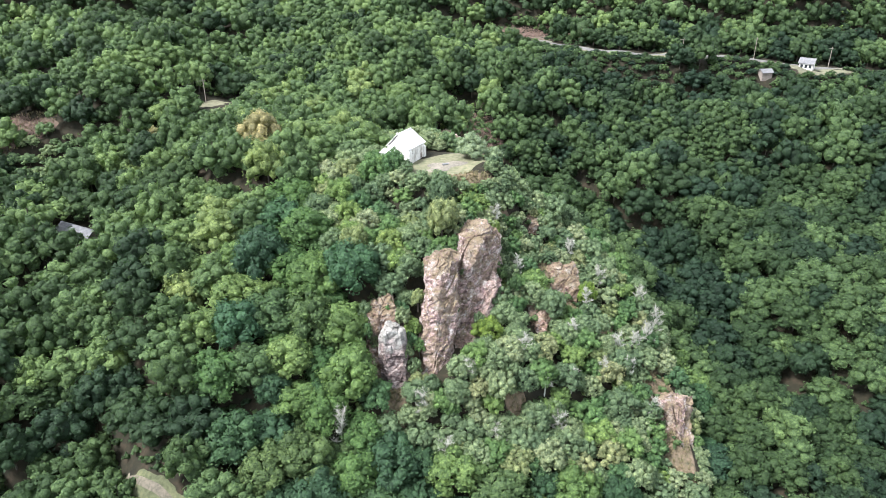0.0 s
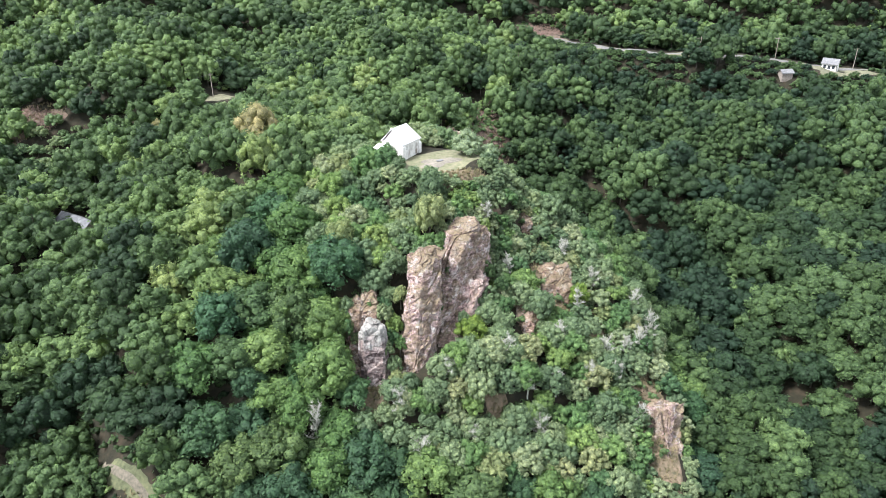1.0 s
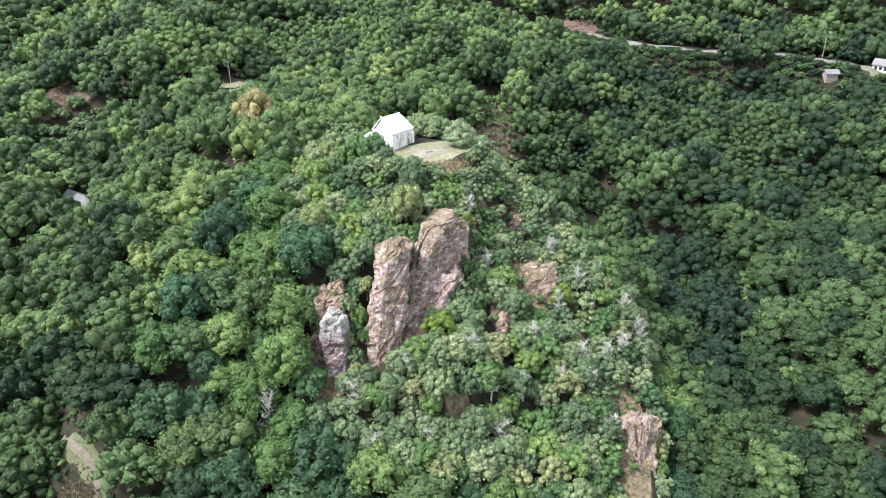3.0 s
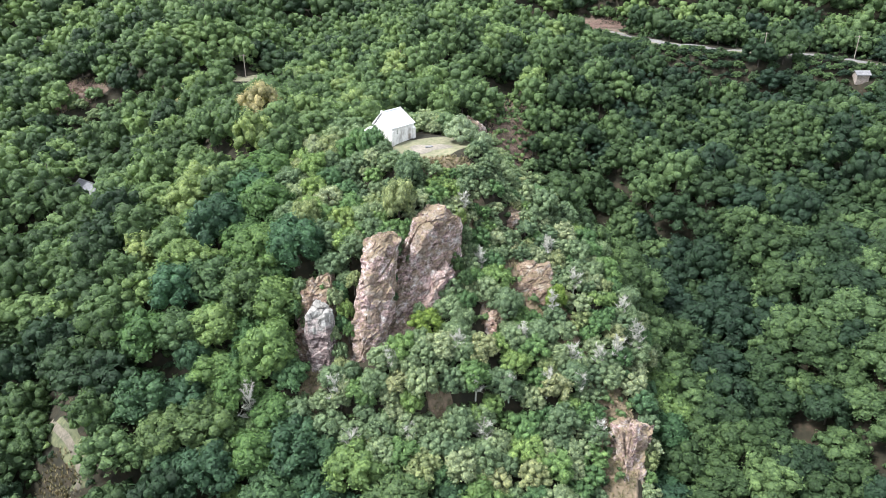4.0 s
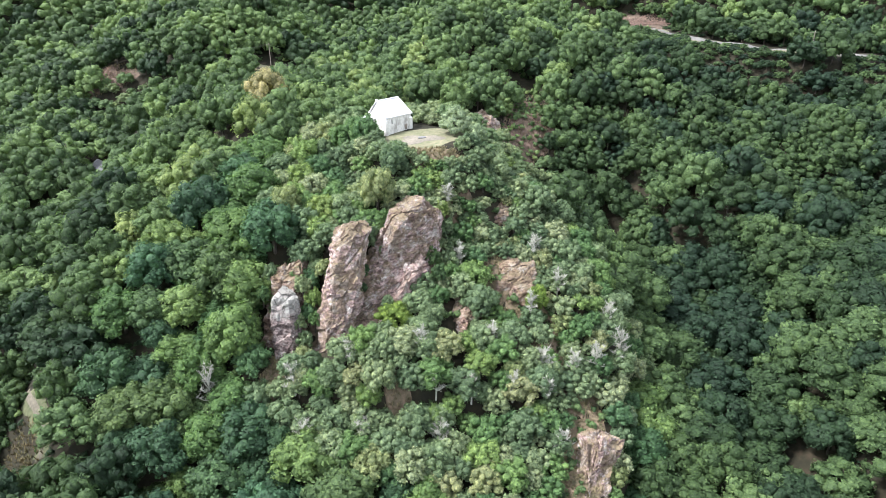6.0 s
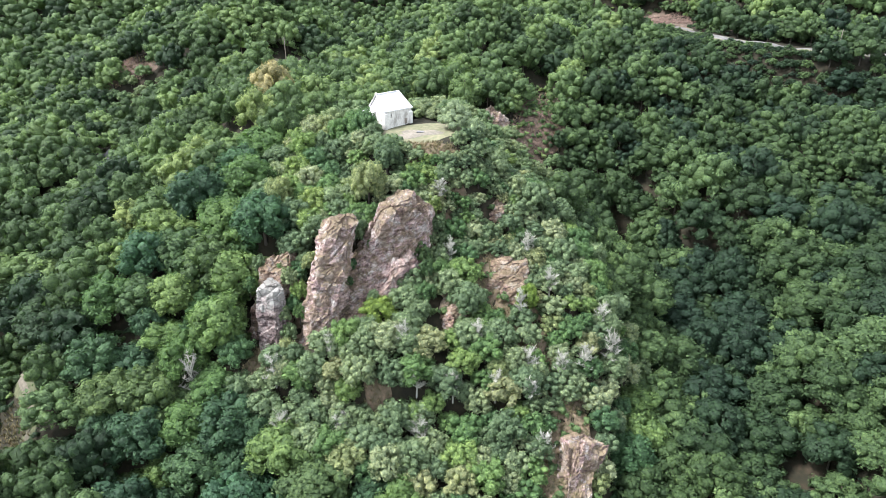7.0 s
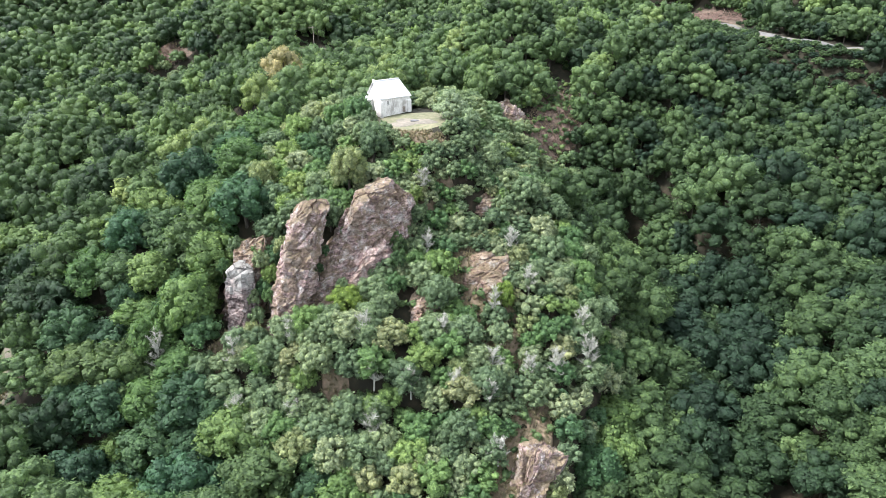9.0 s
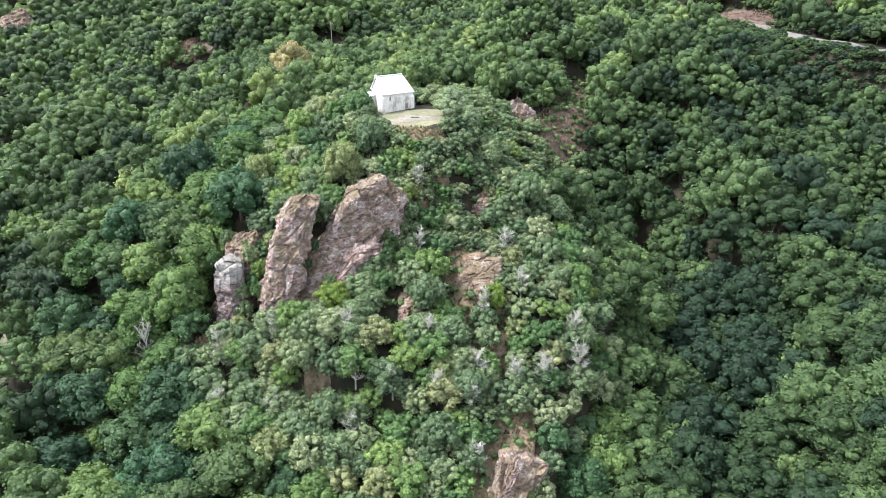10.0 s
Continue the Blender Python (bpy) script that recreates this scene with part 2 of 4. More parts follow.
# ===== building helpers =====
def part(name, data, mat, parent=None, label=""):
    """One mesh object under a thing or a part. data: a bmesh or a ready mesh."""
    if isinstance(data, bmesh.types.BMesh):
        me = bpy.data.meshes.new(name)
        data.to_mesh(me)
        data.free()
    else:
        me = data
    if mat and not me.materials:
        me.materials.append(mat)
    ob = new(name, me)
    ob.parent = parent
    if label:
        tagged(ob, label)
    return ob


def array_mesh(name, verts, tris=None, quads=None, mats=(), tri_mat=None, quad_mat=None, tint=None):
    me = bpy.data.meshes.new(name)
    tris = np.zeros((0, 3), np.int32) if tris is None else np.asarray(tris, np.int32)
    quads = np.zeros((0, 4), np.int32) if quads is None else np.asarray(quads, np.int32)
    me.vertices.add(len(verts))
    me.vertices.foreach_set("co", np.asarray(verts, np.float32).ravel())
    loops = np.concatenate([tris.ravel(), quads.ravel()])
    me.loops.add(len(loops))
    me.loops.foreach_set("vertex_index", loops)
    me.polygons.add(len(tris) + len(quads))
    me.polygons.foreach_set("loop_start", np.concatenate([np.arange(len(tris)) * 3, len(tris) * 3 + np.arange(len(quads)) * 4]).astype(np.int32))
    for q in mats:
        me.materials.append(q)
    if tri_mat is not None:
        me.polygons.foreach_set("material_index", np.concatenate([np.asarray(tri_mat, np.int32), np.zeros(len(quads), np.int32) if quad_mat is None else np.asarray(quad_mat, np.int32)]))
    if tint is not None:
        at = me.attributes.new("tint", "FLOAT", "POINT")
        at.data.foreach_set("value", np.asarray(tint, np.float32))
    me.update(calc_edges=True)
    return me


def box(bm, x0, x1, y0, y1, z0, z1):
    vs = [bm.verts.new(p) for p in ((x0, y0, z0), (x1, y0, z0), (x1, y1, z0), (x0, y1, z0), (x0, y0, z1), (x1, y0, z1), (x1, y1, z1), (x0, y1, z1))]
    for f in ((0, 3, 2, 1), (4, 5, 6, 7), (0, 1, 5, 4), (1, 2, 6, 5), (2, 3, 7, 6), (3, 0, 4, 7)):
        bm.faces.new([vs[i] for i in f])
    return vs


def prism(bm, outline, z0, z1):
    """An upright prism over a plan outline; z1 may be a number or one height per corner."""
    n = len(outline)
    tops = z1 if isinstance(z1, (list, tuple)) else [z1] * n
    lo = [bm.verts.new((x, y, z0)) for x, y in outline]
    hi = [bm.verts.new((x, y, h)) for (x, y), h in zip(outline, tops)]
    for i in range(n):
        j = (i + 1) % n
        bm.faces.new((lo[i], lo[j], hi[j], hi[i]))
    bm.faces.new(lo[::-1])
    bm.faces.new(hi)
    bmesh.ops.recalc_face_normals(bm, faces=bm.faces)


def tube(points, radii, sides=6):
    """Verts and quads of a tapered tube along points."""
    verts, quads = [], []
    for i, (p, r) in enumerate(zip(points, radii)):
        d = Vector(points[min(i + 1, len(points) - 1)]) - Vector(points[max(i - 1, 0)])
        s = d.orthogonal().normalized()
        t = d.normalized().cross(s)
        for k in range(sides):
            w = 2 * math.pi * k / sides
            verts.append(Vector(p) + r * (math.cos(w) * s + math.sin(w) * t))
    for i in range(len(points) - 1):
        for k in range(sides):
            q = (k + 1) % sides
            quads.append((i * sides + k, i * sides + q, (i + 1) * sides + q, (i + 1) * sides + k))
    return [tuple(v) for v in verts], quads


# ===== the lie of the land, from its ridge and valley lines (x, y, height) =====
LAND = {
    "crest_west": [(-26, 172, 60), (-24, 161, 58), (-22, 150, 53)],
    "spur_crest": [(-22, 262, 72), (-14, 215, 55), (-6, 186, 61), (-3, 168, 63), (5, 157, 62), (9, 146, 52)],
    "spur_shoulder": [(13, 160, 60), (22, 159, 51), (27, 154, 44), (32, 151, 41)],
    "shoulder_foot": [(20, 143, 36.5), (25, 141, 35), (31, 141.5, 34)],
    "cliff_brow": [(-20, 140, 51), (-8, 138, 50.5), (-1, 143, 55.5), (4.5, 148, 57), (8, 152, 57.5)],
    "cliff_foot": [(3, 124, 35), (9, 129, 37), (13.5, 136, 39.5), (17.5, 142, 42), (20, 147, 44)],
    "spur_nose": [(18, 146, 46), (29, 147, 41), (41, 136, 29), (49, 128, 25), (50, 112, 18), (46, 92, 9)],
    "front_foot": [(-62, 86, 13), (-38, 84, 15), (-14, 88, 10), (8, 94, 12), (28, 98, 11)],
    "front_mid": [(-44, 102, 27), (-16, 101, 18), (6, 106, 22), (30, 112, 20)],
    "rock_foot": [(-16, 112, 32), (-4, 115, 32), (10, 119, 37), (21, 127, 34)],
    "west_shoulder": [(-36, 118, 37), (-42, 140, 47), (-36, 160, 54), (-48, 180, 62), (-70, 205, 55), (-78, 222, 62)],
    "west_rib": [(-40, 95, 24), (-48, 104, 28.5), (-53, 118, 36), (-60, 130, 40.5), (-66, 143, 44), (-60, 156, 48)],
    "west_hollow": [(-76, 92, 14), (-71, 102, 18), (-82, 122, 30), (-90, 137, 33.5), (-94, 160, 40), (-112, 186, 46), (-150, 172, 38), (-185, 215, 48)],
    "west_hill": [(-125, 225, 63), (-104, 235, 74), (-114, 272, 75), (-88, 300, 51), (-86, 345, 69)],
    "back_saddle": [(-52, 262, 60), (-50, 244, 57), (-44, 222, 56)],
    "ravine": [(14, 226, 53), (38, 203, 23), (66, 180, 15), (77, 152, 11), (90, 126, 5), (104, 95, -4)],
    "rib_foot": [(66, 160, 12), (63, 148, 11), (61, 124, 8), (59, 98, 2)],
    "east_slope": [(46, 232, 44), (72, 217, 40), (94, 200, 31), (112, 160, 25), (128, 120, 8)],
    "east_bench": [(24, 262, 62), (72, 248, 48), (140, 246, 53), (200, 236, 50)],
    "road_bench": [(12, 332, 67), (42, 309, 68), (58, 291, 68), (78, 282, 68), (116, 279, 67), (140, 271, 64), (190, 266, 62)],
    "back_hill": [(-40, 335, 71), (20, 365, 84), (90, 340, 88), (170, 330, 88), (260, 330, 92)],
    "far_hills": [(-420, 120, 70), (-330, 250, 92), (-240, 380, 112), (-60, 450, 118), (150, 460, 135), (380, 400, 130)],
    "river_valley": [(-260, 60, 10), (-100, 10, -2), (20, -40, -10), (140, 20, -16), (260, 90, 10)],
}


def land_height(x, y):
    x, y = np.asarray(x, float), np.asarray(y, float)
    top, low = np.zeros(x.shape), np.zeros(x.shape)
    for line in LAND.values():
        best, h = np.full(x.shape, 1e18), np.zeros(x.shape)
        for (ax, ay, az), (bx, by, bz) in zip(line, line[1:]):
            dx, dy = bx - ax, by - ay
            u = np.clip(((x - ax) * dx + (y - ay) * dy) / (dx * dx + dy * dy), 0, 1)
            d = (x - ax - u * dx) ** 2 + (y - ay - u * dy) ** 2
            near = d < best
            best, h = np.where(near, d, best), np.where(near, az + u * (bz - az), h)
        w = 1 / (best + 16.0) ** 1.3
        top, low = top + w * h, low + w
    z = top / low
    z = z + 0.5 * np.sin(x * 0.31 + 1.3 * np.sin(y * 0.17)) * np.sin(y * 0.27 + 0.4) + 0.25 * np.sin(x * 0.83 + y * 0.4) * np.sin(y * 0.71 - x * 0.3)
    # the levelled terrace before the chapel
    r = np.sqrt(((x + 1.0) / 11.5) ** 2 + ((y - 165.5) / 8.5) ** 2)
    k = np.clip((1.75 - r) / 0.8, 0, 1)
    k = k * k * (3 - 2 * k)
    return z * (1 - k) + (62.4 + 0.06 * x + 0.05 * (y - 165.0)) * k


def land(x, y):
    """The same height at one place."""
    top = low = 0.0
    for line in LAND.values():
        best, h = 1e18, 0.0
        for (ax, ay, az), (bx, by, bz) in zip(line, line[1:]):
            dx, dy = bx - ax, by - ay
            u = min(1.0, max(0.0, ((x - ax) * dx + (y - ay) * dy) / (dx * dx + dy * dy)))
            d = (x - ax - u * dx) ** 2 + (y - ay - u * dy) ** 2
            if d < best:
                best, h = d, az + u * (bz - az)
        w = 1 / (best + 16.0) ** 1.3
        top, low = top + w * h, low + w
    z = top / low
    z += 0.5 * math.sin(x * 0.31 + 1.3 * math.sin(y * 0.17)) * math.sin(y * 0.27 + 0.4) + 0.25 * math.sin(x * 0.83 + y * 0.4) * math.sin(y * 0.71 - x * 0.3)
    r = math.sqrt(((x + 1.0) / 11.5) ** 2 + ((y - 165.5) / 8.5) ** 2)
    k = min(1.0, max(0.0, (1.75 - r) / 0.8))
    k = k * k * (3 - 2 * k)
    return z * (1 - k) + (62.4 + 0.06 * x + 0.05 * (y - 165.0)) * k


def axis_steps(lo, hi, step, far):
    inner = np.arange(lo, hi + 0.1, step)
    out = np.cumsum(np.geomspace(step * 1.5, far * 0.22, 16))
    return np.concatenate([(lo - out)[::-1], inner, hi + out])


gx, gy = axis_steps(-210, 220, 2.5, 1500), axis_steps(70, 370, 2.5, 1500)
X, Y = np.meshgrid(gx, gy)
Z = land_height(X, Y)
nx, ny = len(gx), len(gy)
ids = np.arange(nx * ny).reshape(ny, nx)
cells = np.stack([ids[:-1, :-1], ids[:-1, 1:], ids[1:, 1:], ids[1:, :-1]], -1).reshape(-1, 4)
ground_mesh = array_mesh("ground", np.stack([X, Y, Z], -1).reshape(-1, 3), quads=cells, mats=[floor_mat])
tagged(part("ground", ground_mesh, None), "wooded hillside ground of leaf litter and earth, darkened to imitate shade under the trees", "ground", kind="structure")


def draped(name, outline_fn, u_n, v_n, mat, lift, label, category, strip=False):
    """A thin sheet laid on the land; outline_fn(u, v) gives its plan."""
    vs, qs = [], []
    for i in range(u_n + 1):
        for j in range(v_n + 1):
            x, y = outline_fn(i / u_n, j / v_n)
            edge = j == v_n or (strip and j == 0)
            vs.append((x, y, land(x, y) + (lift if not edge else -0.15)))
    for i in range(u_n):
        for j in range(v_n):
            k = i * (v_n + 1) + j
            qs.append((k, k + 1, k + v_n + 2, k + v_n + 1))
    me = array_mesh(name, vs, quads=qs, mats=[mat])
    return tagged(part(name, me, None), label, category, kind="structure")


def disc_plan(cx, cy, rx, ry, turn=0.0, wobble=0.12, seed=0.0):
    """Plan of an uneven patch, for draped()."""
    c, s = math.cos(radians(turn)), math.sin(radians(turn))

    def plan(u, v):
        w = 2 * math.pi * u
        r = v * (1 + wobble * math.sin(3 * w + seed) + 0.7 * wobble * math.sin(5 * w + 2.1 * seed))
        px, py = r * rx * math.cos(w), r * ry * math.sin(w)
        return cx + c * px - s * py, cy + s * px + c * py
    return plan


def strip_plan(points, width):
    """Plan of a path of even width along points, for draped()."""
    P = [Vector(p) for p in points]

    def plan(u, v):
        f = u * (len(P) - 1)
        i = min(int(f), len(P) - 2)
        q = f - i
        p0, p1, p2, p3 = P[max(i - 1, 0)], P[i], P[i + 1], P[min(i + 2, len(P) - 1)]
        c = 0.5 * (2 * p1 + (p2 - p0) * q + (2 * p0 - 5 * p1 + 4 * p2 - p3) * q * q + (3 * p1 - p0 - 3 * p2 + p3) * q ** 3)
        d = (p2 - p1).normalized()
        return c.x - d.y * (v - 0.5) * width, c.y + d.x * (v - 0.5) * width
    return plan


ROAD = [(4, 338), (12, 332), (30, 319), (42, 309), (58, 291), (78, 282), (98, 280), (116, 279), (134, 276), (152, 276), (175, 272)]
TRACK = [(-60, 101), (-56, 98), (-51.5, 95.5), (-48, 93), (-46.6, 90.8), (-47.4, 88.2), (-51, 86), (-58, 83)]
draped("terrace_lawn", disc_plan(-0.3, 165.0, 12.4, 7.8, 25, 0.09, 1.0), 60, 16, terrace_grass, 0.05, "dry mown grass of the small terrace beside the chapel", "lawn")
draped("worn_patch", disc_plan(0.4, 164.6, 5.4, 2.9, 25, 0.22, 2.0), 60, 10, worn, 0.09, "worn stony patch in the terrace grass", "bare ground")
draped("road", strip_plan(ROAD, 4.2), 80, 4, asphalt, 0.25, "narrow worn grey valley road", "road", True)
draped("verge", strip_plan(ROAD, 6.5), 80, 6, grass, 0.12, "dry grassy verge along the road", "verge", True)
draped("dirt_track", strip_plan(TRACK, 1.9), 30, 4, gravel, 0.14, "pale gravel track curving through the wood", "track", True)
draped("track_verge", strip_plan(TRACK, 4.0), 30, 6, shade_grass, 0.07, "dry grass beside the gravel track", "verge", True)


# ===== rock outcrops =====
def facet(q, wide, high, lift, slant):
    """Broken stone: every cell of the rock is one flat face, set out by its own amount and tilted its own way."""
    p = Vector((q.x / wide, q.y / wide, q.z / high))
    c = noise.voronoi(p)[1][0]
    way = noise.cell_vector(c * 37.1 + Vector((3.7, 1.9, 8.3))) - Vector((0.5, 0.5, 0.5))
    return lift * (way.z + slant * 2.2 * (p - c).dot(way))


def rock_mass(name, foot, top, half_x, half_y, turn, rings, around, mat, label, seed, rough=0.5, peak=(0.3, 0.0), taper=0.25):
    """A crag: a leaning block cut by random flat planes, its faces broken into smaller ones along the strata.
    peak: how the summit plane slants; taper: how much narrower it gets towards the top."""
    r = random.Random(seed * 17 + 3)
    foot, top = Vector(foot), Vector(top)
    axis = (top - foot) / 2
    mid = (foot + top) / 2
    c, s = math.cos(radians(turn)), math.sin(radians(turn))
    ex, ey = Vector((c, s, 0)) * half_x, Vector((-s, c, 0)) * half_y
    off = Vector((seed * 7.3, seed * 3.1, seed * 5.7))
    strata = Euler((radians(24), radians(-30), radians(turn))).to_matrix()
    long = axis.length
    planes = []
    for k in range(7):
        w = 2 * math.pi * (k + r.uniform(-0.28, 0.28)) / 7
        planes.append((Vector((math.cos(w), math.sin(w), r.uniform(0.0, 1.0) * taper)).normalized(), r.uniform(0.82, 1.0)))
    planes.append((Vector((peak[0] * half_x / long, peak[1] * half_y / long, 1.0)).normalized(), 0.93))
    for k in range(6):                                    # bevels between the sides and the summit
        w, a = 2 * math.pi * (k + r.uniform(-0.4, 0.4)) / 6, r.uniform(0.8, 2.2)
        n = Vector((math.cos(w) * half_x * a / long, math.sin(w) * half_y * a / long, 1.0))
        planes.append((n.normalized(), (0.93 + r.uniform(0.45, 0.7) * a * min(half_x, half_y) / long) / n.length))
    verts, quads = [], []
    side = int(rings * 0.72)
    for j in range(rings + 1):
        h = -1 + 2 * min(j, side) / side
        ring = 1.0 if j <= side else 1 - (j - side) / (rings - side)
        for i in range(around):
            w = 2 * math.pi * i / around
            way = Vector((math.cos(w) * ring, math.sin(w) * ring, h))
            q = 1.2
            for n, d in planes:
                t = n.dot(way)
                if t > 0.02:
                    q = min(q, d / t)
            u = way * q
            p = mid + ex * u.x + ey * u.y + axis * u.z
            n = (ex.normalized() * u.x + ey.normalized() * u.y + Vector((0, 0, 0.4 * u.z + 0.15))).normalized()
            g = strata @ (p + off)
            d = rough * (0.7 * noise.fractal(g * 0.10, 1.0, 2.0, 2) + facet(g, 3.0, 6.0, 1.1, 0.5) + facet(g + off, 1.3, 2.4, 0.5, 0.6) + 0.12 * (noise.cell(g * 2.2) - 0.5))
            bend = noise.noise(g * 0.22)
            d -= 0.5 * rough * max(0.0, 1 - abs((g.x * 0.19 + bend * 0.6) % 1.0 - 0.5) * 14)
            verts.append(tuple(p + n * d))
    for j in range(rings):
        for i in range(around):
            k = (i + 1) % around
            quads.append((j * around + i, j * around + k, (j + 1) * around + k, (j + 1) * around + i))
    me = array_mesh(name, verts, quads=quads, mats=[mat])
    me.shade_flat()
    return tagged(part(name, me, None), label, "rock")


rock_mass("rock_pinnacle", (-8.9, 117.0, 23.0), (-10.4, 120.6, 45.2), 2.9, 2.9, 24, 100, 80, rock_white,
          "tall rock pinnacle, white with lichen on its upper half", 1, 0.5, (0.5, -0.2), 0.42)
rock_mass("rock_slab", (-1.9, 118.6, 25.0), (0.2, 130.6, 57.0), 3.6, 3.8, -16, 150, 120, rock_pink,
          "steep slab of purplish schist leaning against the hillside", 2, 0.75, (-0.4, 0.3), 0.10)
rock_mass("rock_cliff", (6.0, 132.4, 22.0), (7.2, 141.6, 57.8), 10.4, 5.4, 56, 150, 150, rock_pink,
          "broken purplish cliff behind the leaning slab", 3, 0.9, (-0.35, 0.1), 0.45)
rock_mass("rock_ledge", (8.0, 127.8, 20.0), (9.8, 136.0, 47.8), 12.4, 3.7, 58, 96, 140, rock_bare,
          "pink sloping rock ledge at the foot of the cliff", 4, 0.8, (-0.35, -0.35), 0.16)
rock_mass("red_crag", (-12.6, 120.5, 28.0), (-12.4, 127.5, 46.6), 4.8, 3.6, 20, 80, 84, rock_red,
          "reddish crumbling crag half grown over behind the pinnacle", 5, 0.9, (-0.5, -0.2), 0.45)
rock_mass("shoulder_rock", (26.6, 143.4, 28.0), (28.0, 149.4, 44.2), 6.4, 5.0, 20, 70, 80, rock_red,
          "bare brown and pink rock face on the spur's shoulder", 6, 0.6, (-0.1, -0.1), 0.2)
rock_mass("low_rock", (20.8, 131.4, 28.0), (21.4, 134.8, 40.6), 3.8, 3.2, 10, 46, 52, rock_red,
          "small brown rock step among bushes", 7, 0.8, (-0.4, -0.3), 0.4)
rock_mass("ridge_rock", (50.8, 121.5, 0.0), (49.6, 122.5, 24.6), 4.4, 16.0, 4, 90, 160, rock_pink,
          "long narrow rock rib with a sheer drop to the ravine", 8, 1.1, (-0.25, 0.25), 0.2)
rock_mass("upper_rock", (21.8, 157.4, 38.0), (20.4, 159.6, 50.8), 4.2, 3.4, 40, 54, 60, rock_red,
          "brown rock face high on the spur", 9, 1.0, (-0.5, 0.3), 0.3)
rock_mass("back_cliff", (3.0, 208.5, 40.0), (1.0, 213.0, 57.2), 6.2, 4.0, 30, 60, 76, rock_pink,
          "grey and pink cliff beyond the chapel", 10, 0.9, (-0.5, 0.2), 0.4)
rock_mass("far_crag", (-238, 205, 42), (-240, 210, 64), 10.0, 7.0, 20, 56, 70, rock_red,
          "grey crag on the far wooded slope", 11, 1.3, (-0.4, 0.2), 0.4)

# bare earth and dry grass between the rocks
draped("spur_slope", disc_plan(26.0, 141.0, 24.0, 8.5, -32, 0.12, 0.7), 90, 30, earth, 0.14, "dry stony earth between the shrubs of the spur", "bare ground")
draped("bare_slope", disc_plan(-9.5, 112.0, 2.6, 5.0, 10, 0.15, 2.2), 40, 10, earth, 0.15, "brown earth gully below the pinnacle", "bare ground")
draped("bare_slope", disc_plan(-7.2, 121.0, 4.6, 6.5, 0, 0.1, 1.2), 40, 12, earth, 0.15, "steep brown earth between the pinnacle and the slab", "bare ground")
draped("bare_slope", disc_plan(14.6, 114.2, 2.4, 3.6, 10, 0.15, 0.4), 40, 10, earth, 0.15, "brown earth between the low oaks", "bare ground")
draped("bare_slope", disc_plan(25.0, 143.5, 5.0, 2.2, 10, 0.2, 1.0), 50, 14, earth, 0.15, "dry brown earth below the shoulder rock", "bare ground")
draped("bare_slope", disc_plan(38.5, 137.5, 2.4, 7.0, 30, 0.25, 2.0), 60, 16, earth, 0.2, "dry grassy earth strip down the spur", "bare ground")
draped("bare_slope", disc_plan(47.5, 120.0, 4.5, 15.0, 4, 0.12, 3.0), 80, 20, earth, 0.25, "dry brown earth along the rock rib", "bare ground")
draped("bare_slope", disc_plan(5.5, 157.0, 8.0, 2.4, 15, 0.12, 1.4), 50, 12, earth, 0.15, "brown earth bank under the terrace", "bare ground")
draped("felled_slope", disc_plan(12.5, 222.0, 7.0, 21.0, 8, 0.2, 0.6), 60, 16, felled, 0.15, "felled slope of reddish earth and brushwood", "bare ground")
draped("felled_slope", disc_plan(34.0, 325.0, 15.0, 7.0, -35, 0.2, 1.6), 40, 8, felled, 0.15, "cleared bank of brushwood above the road", "bare ground")
draped("felled_slope", disc_plan(-129.0, 209.0, 10.0, 4.2, 30, 0.3, 2.6), 40, 8, felled, 0.15, "cleared brown slope between the trees", "bare ground")
draped("felled_slope", disc_plan(59.0, 315.0, 9.0, 5.0, -30, 0.2, 0.9), 40, 8, felled, 0.15, "cleared bank of brushwood above the road", "bare ground")
draped("felled_slope", disc_plan(-118.0, 266.0, 9.0, 6.0, 20, 0.2, 1.2), 40, 8, felled, 0.15, "cleared brown slope between the trees", "bare ground")
draped("gravel_clearing", disc_plan(-50.0, 358.0, 7.0, 12.0, 10, 0.2, 1.2), 40, 8, gravel, 0.15, "pale clearing in the far wood", "clearing")
draped("meadow_patch", disc_plan(-77.0, 228.0, 9.0, 3.6, 20, 0.25, 0.3), 40, 8, grass, 0.15, "small dry meadow on the hillside", "meadow")
draped("house_lawn", disc_plan(143.0, 269.0, 12.0, 4.6, -5, 0.15, 0.3), 40, 8, grass, 0.12, "pale lawn round the small house by the road", "lawn")


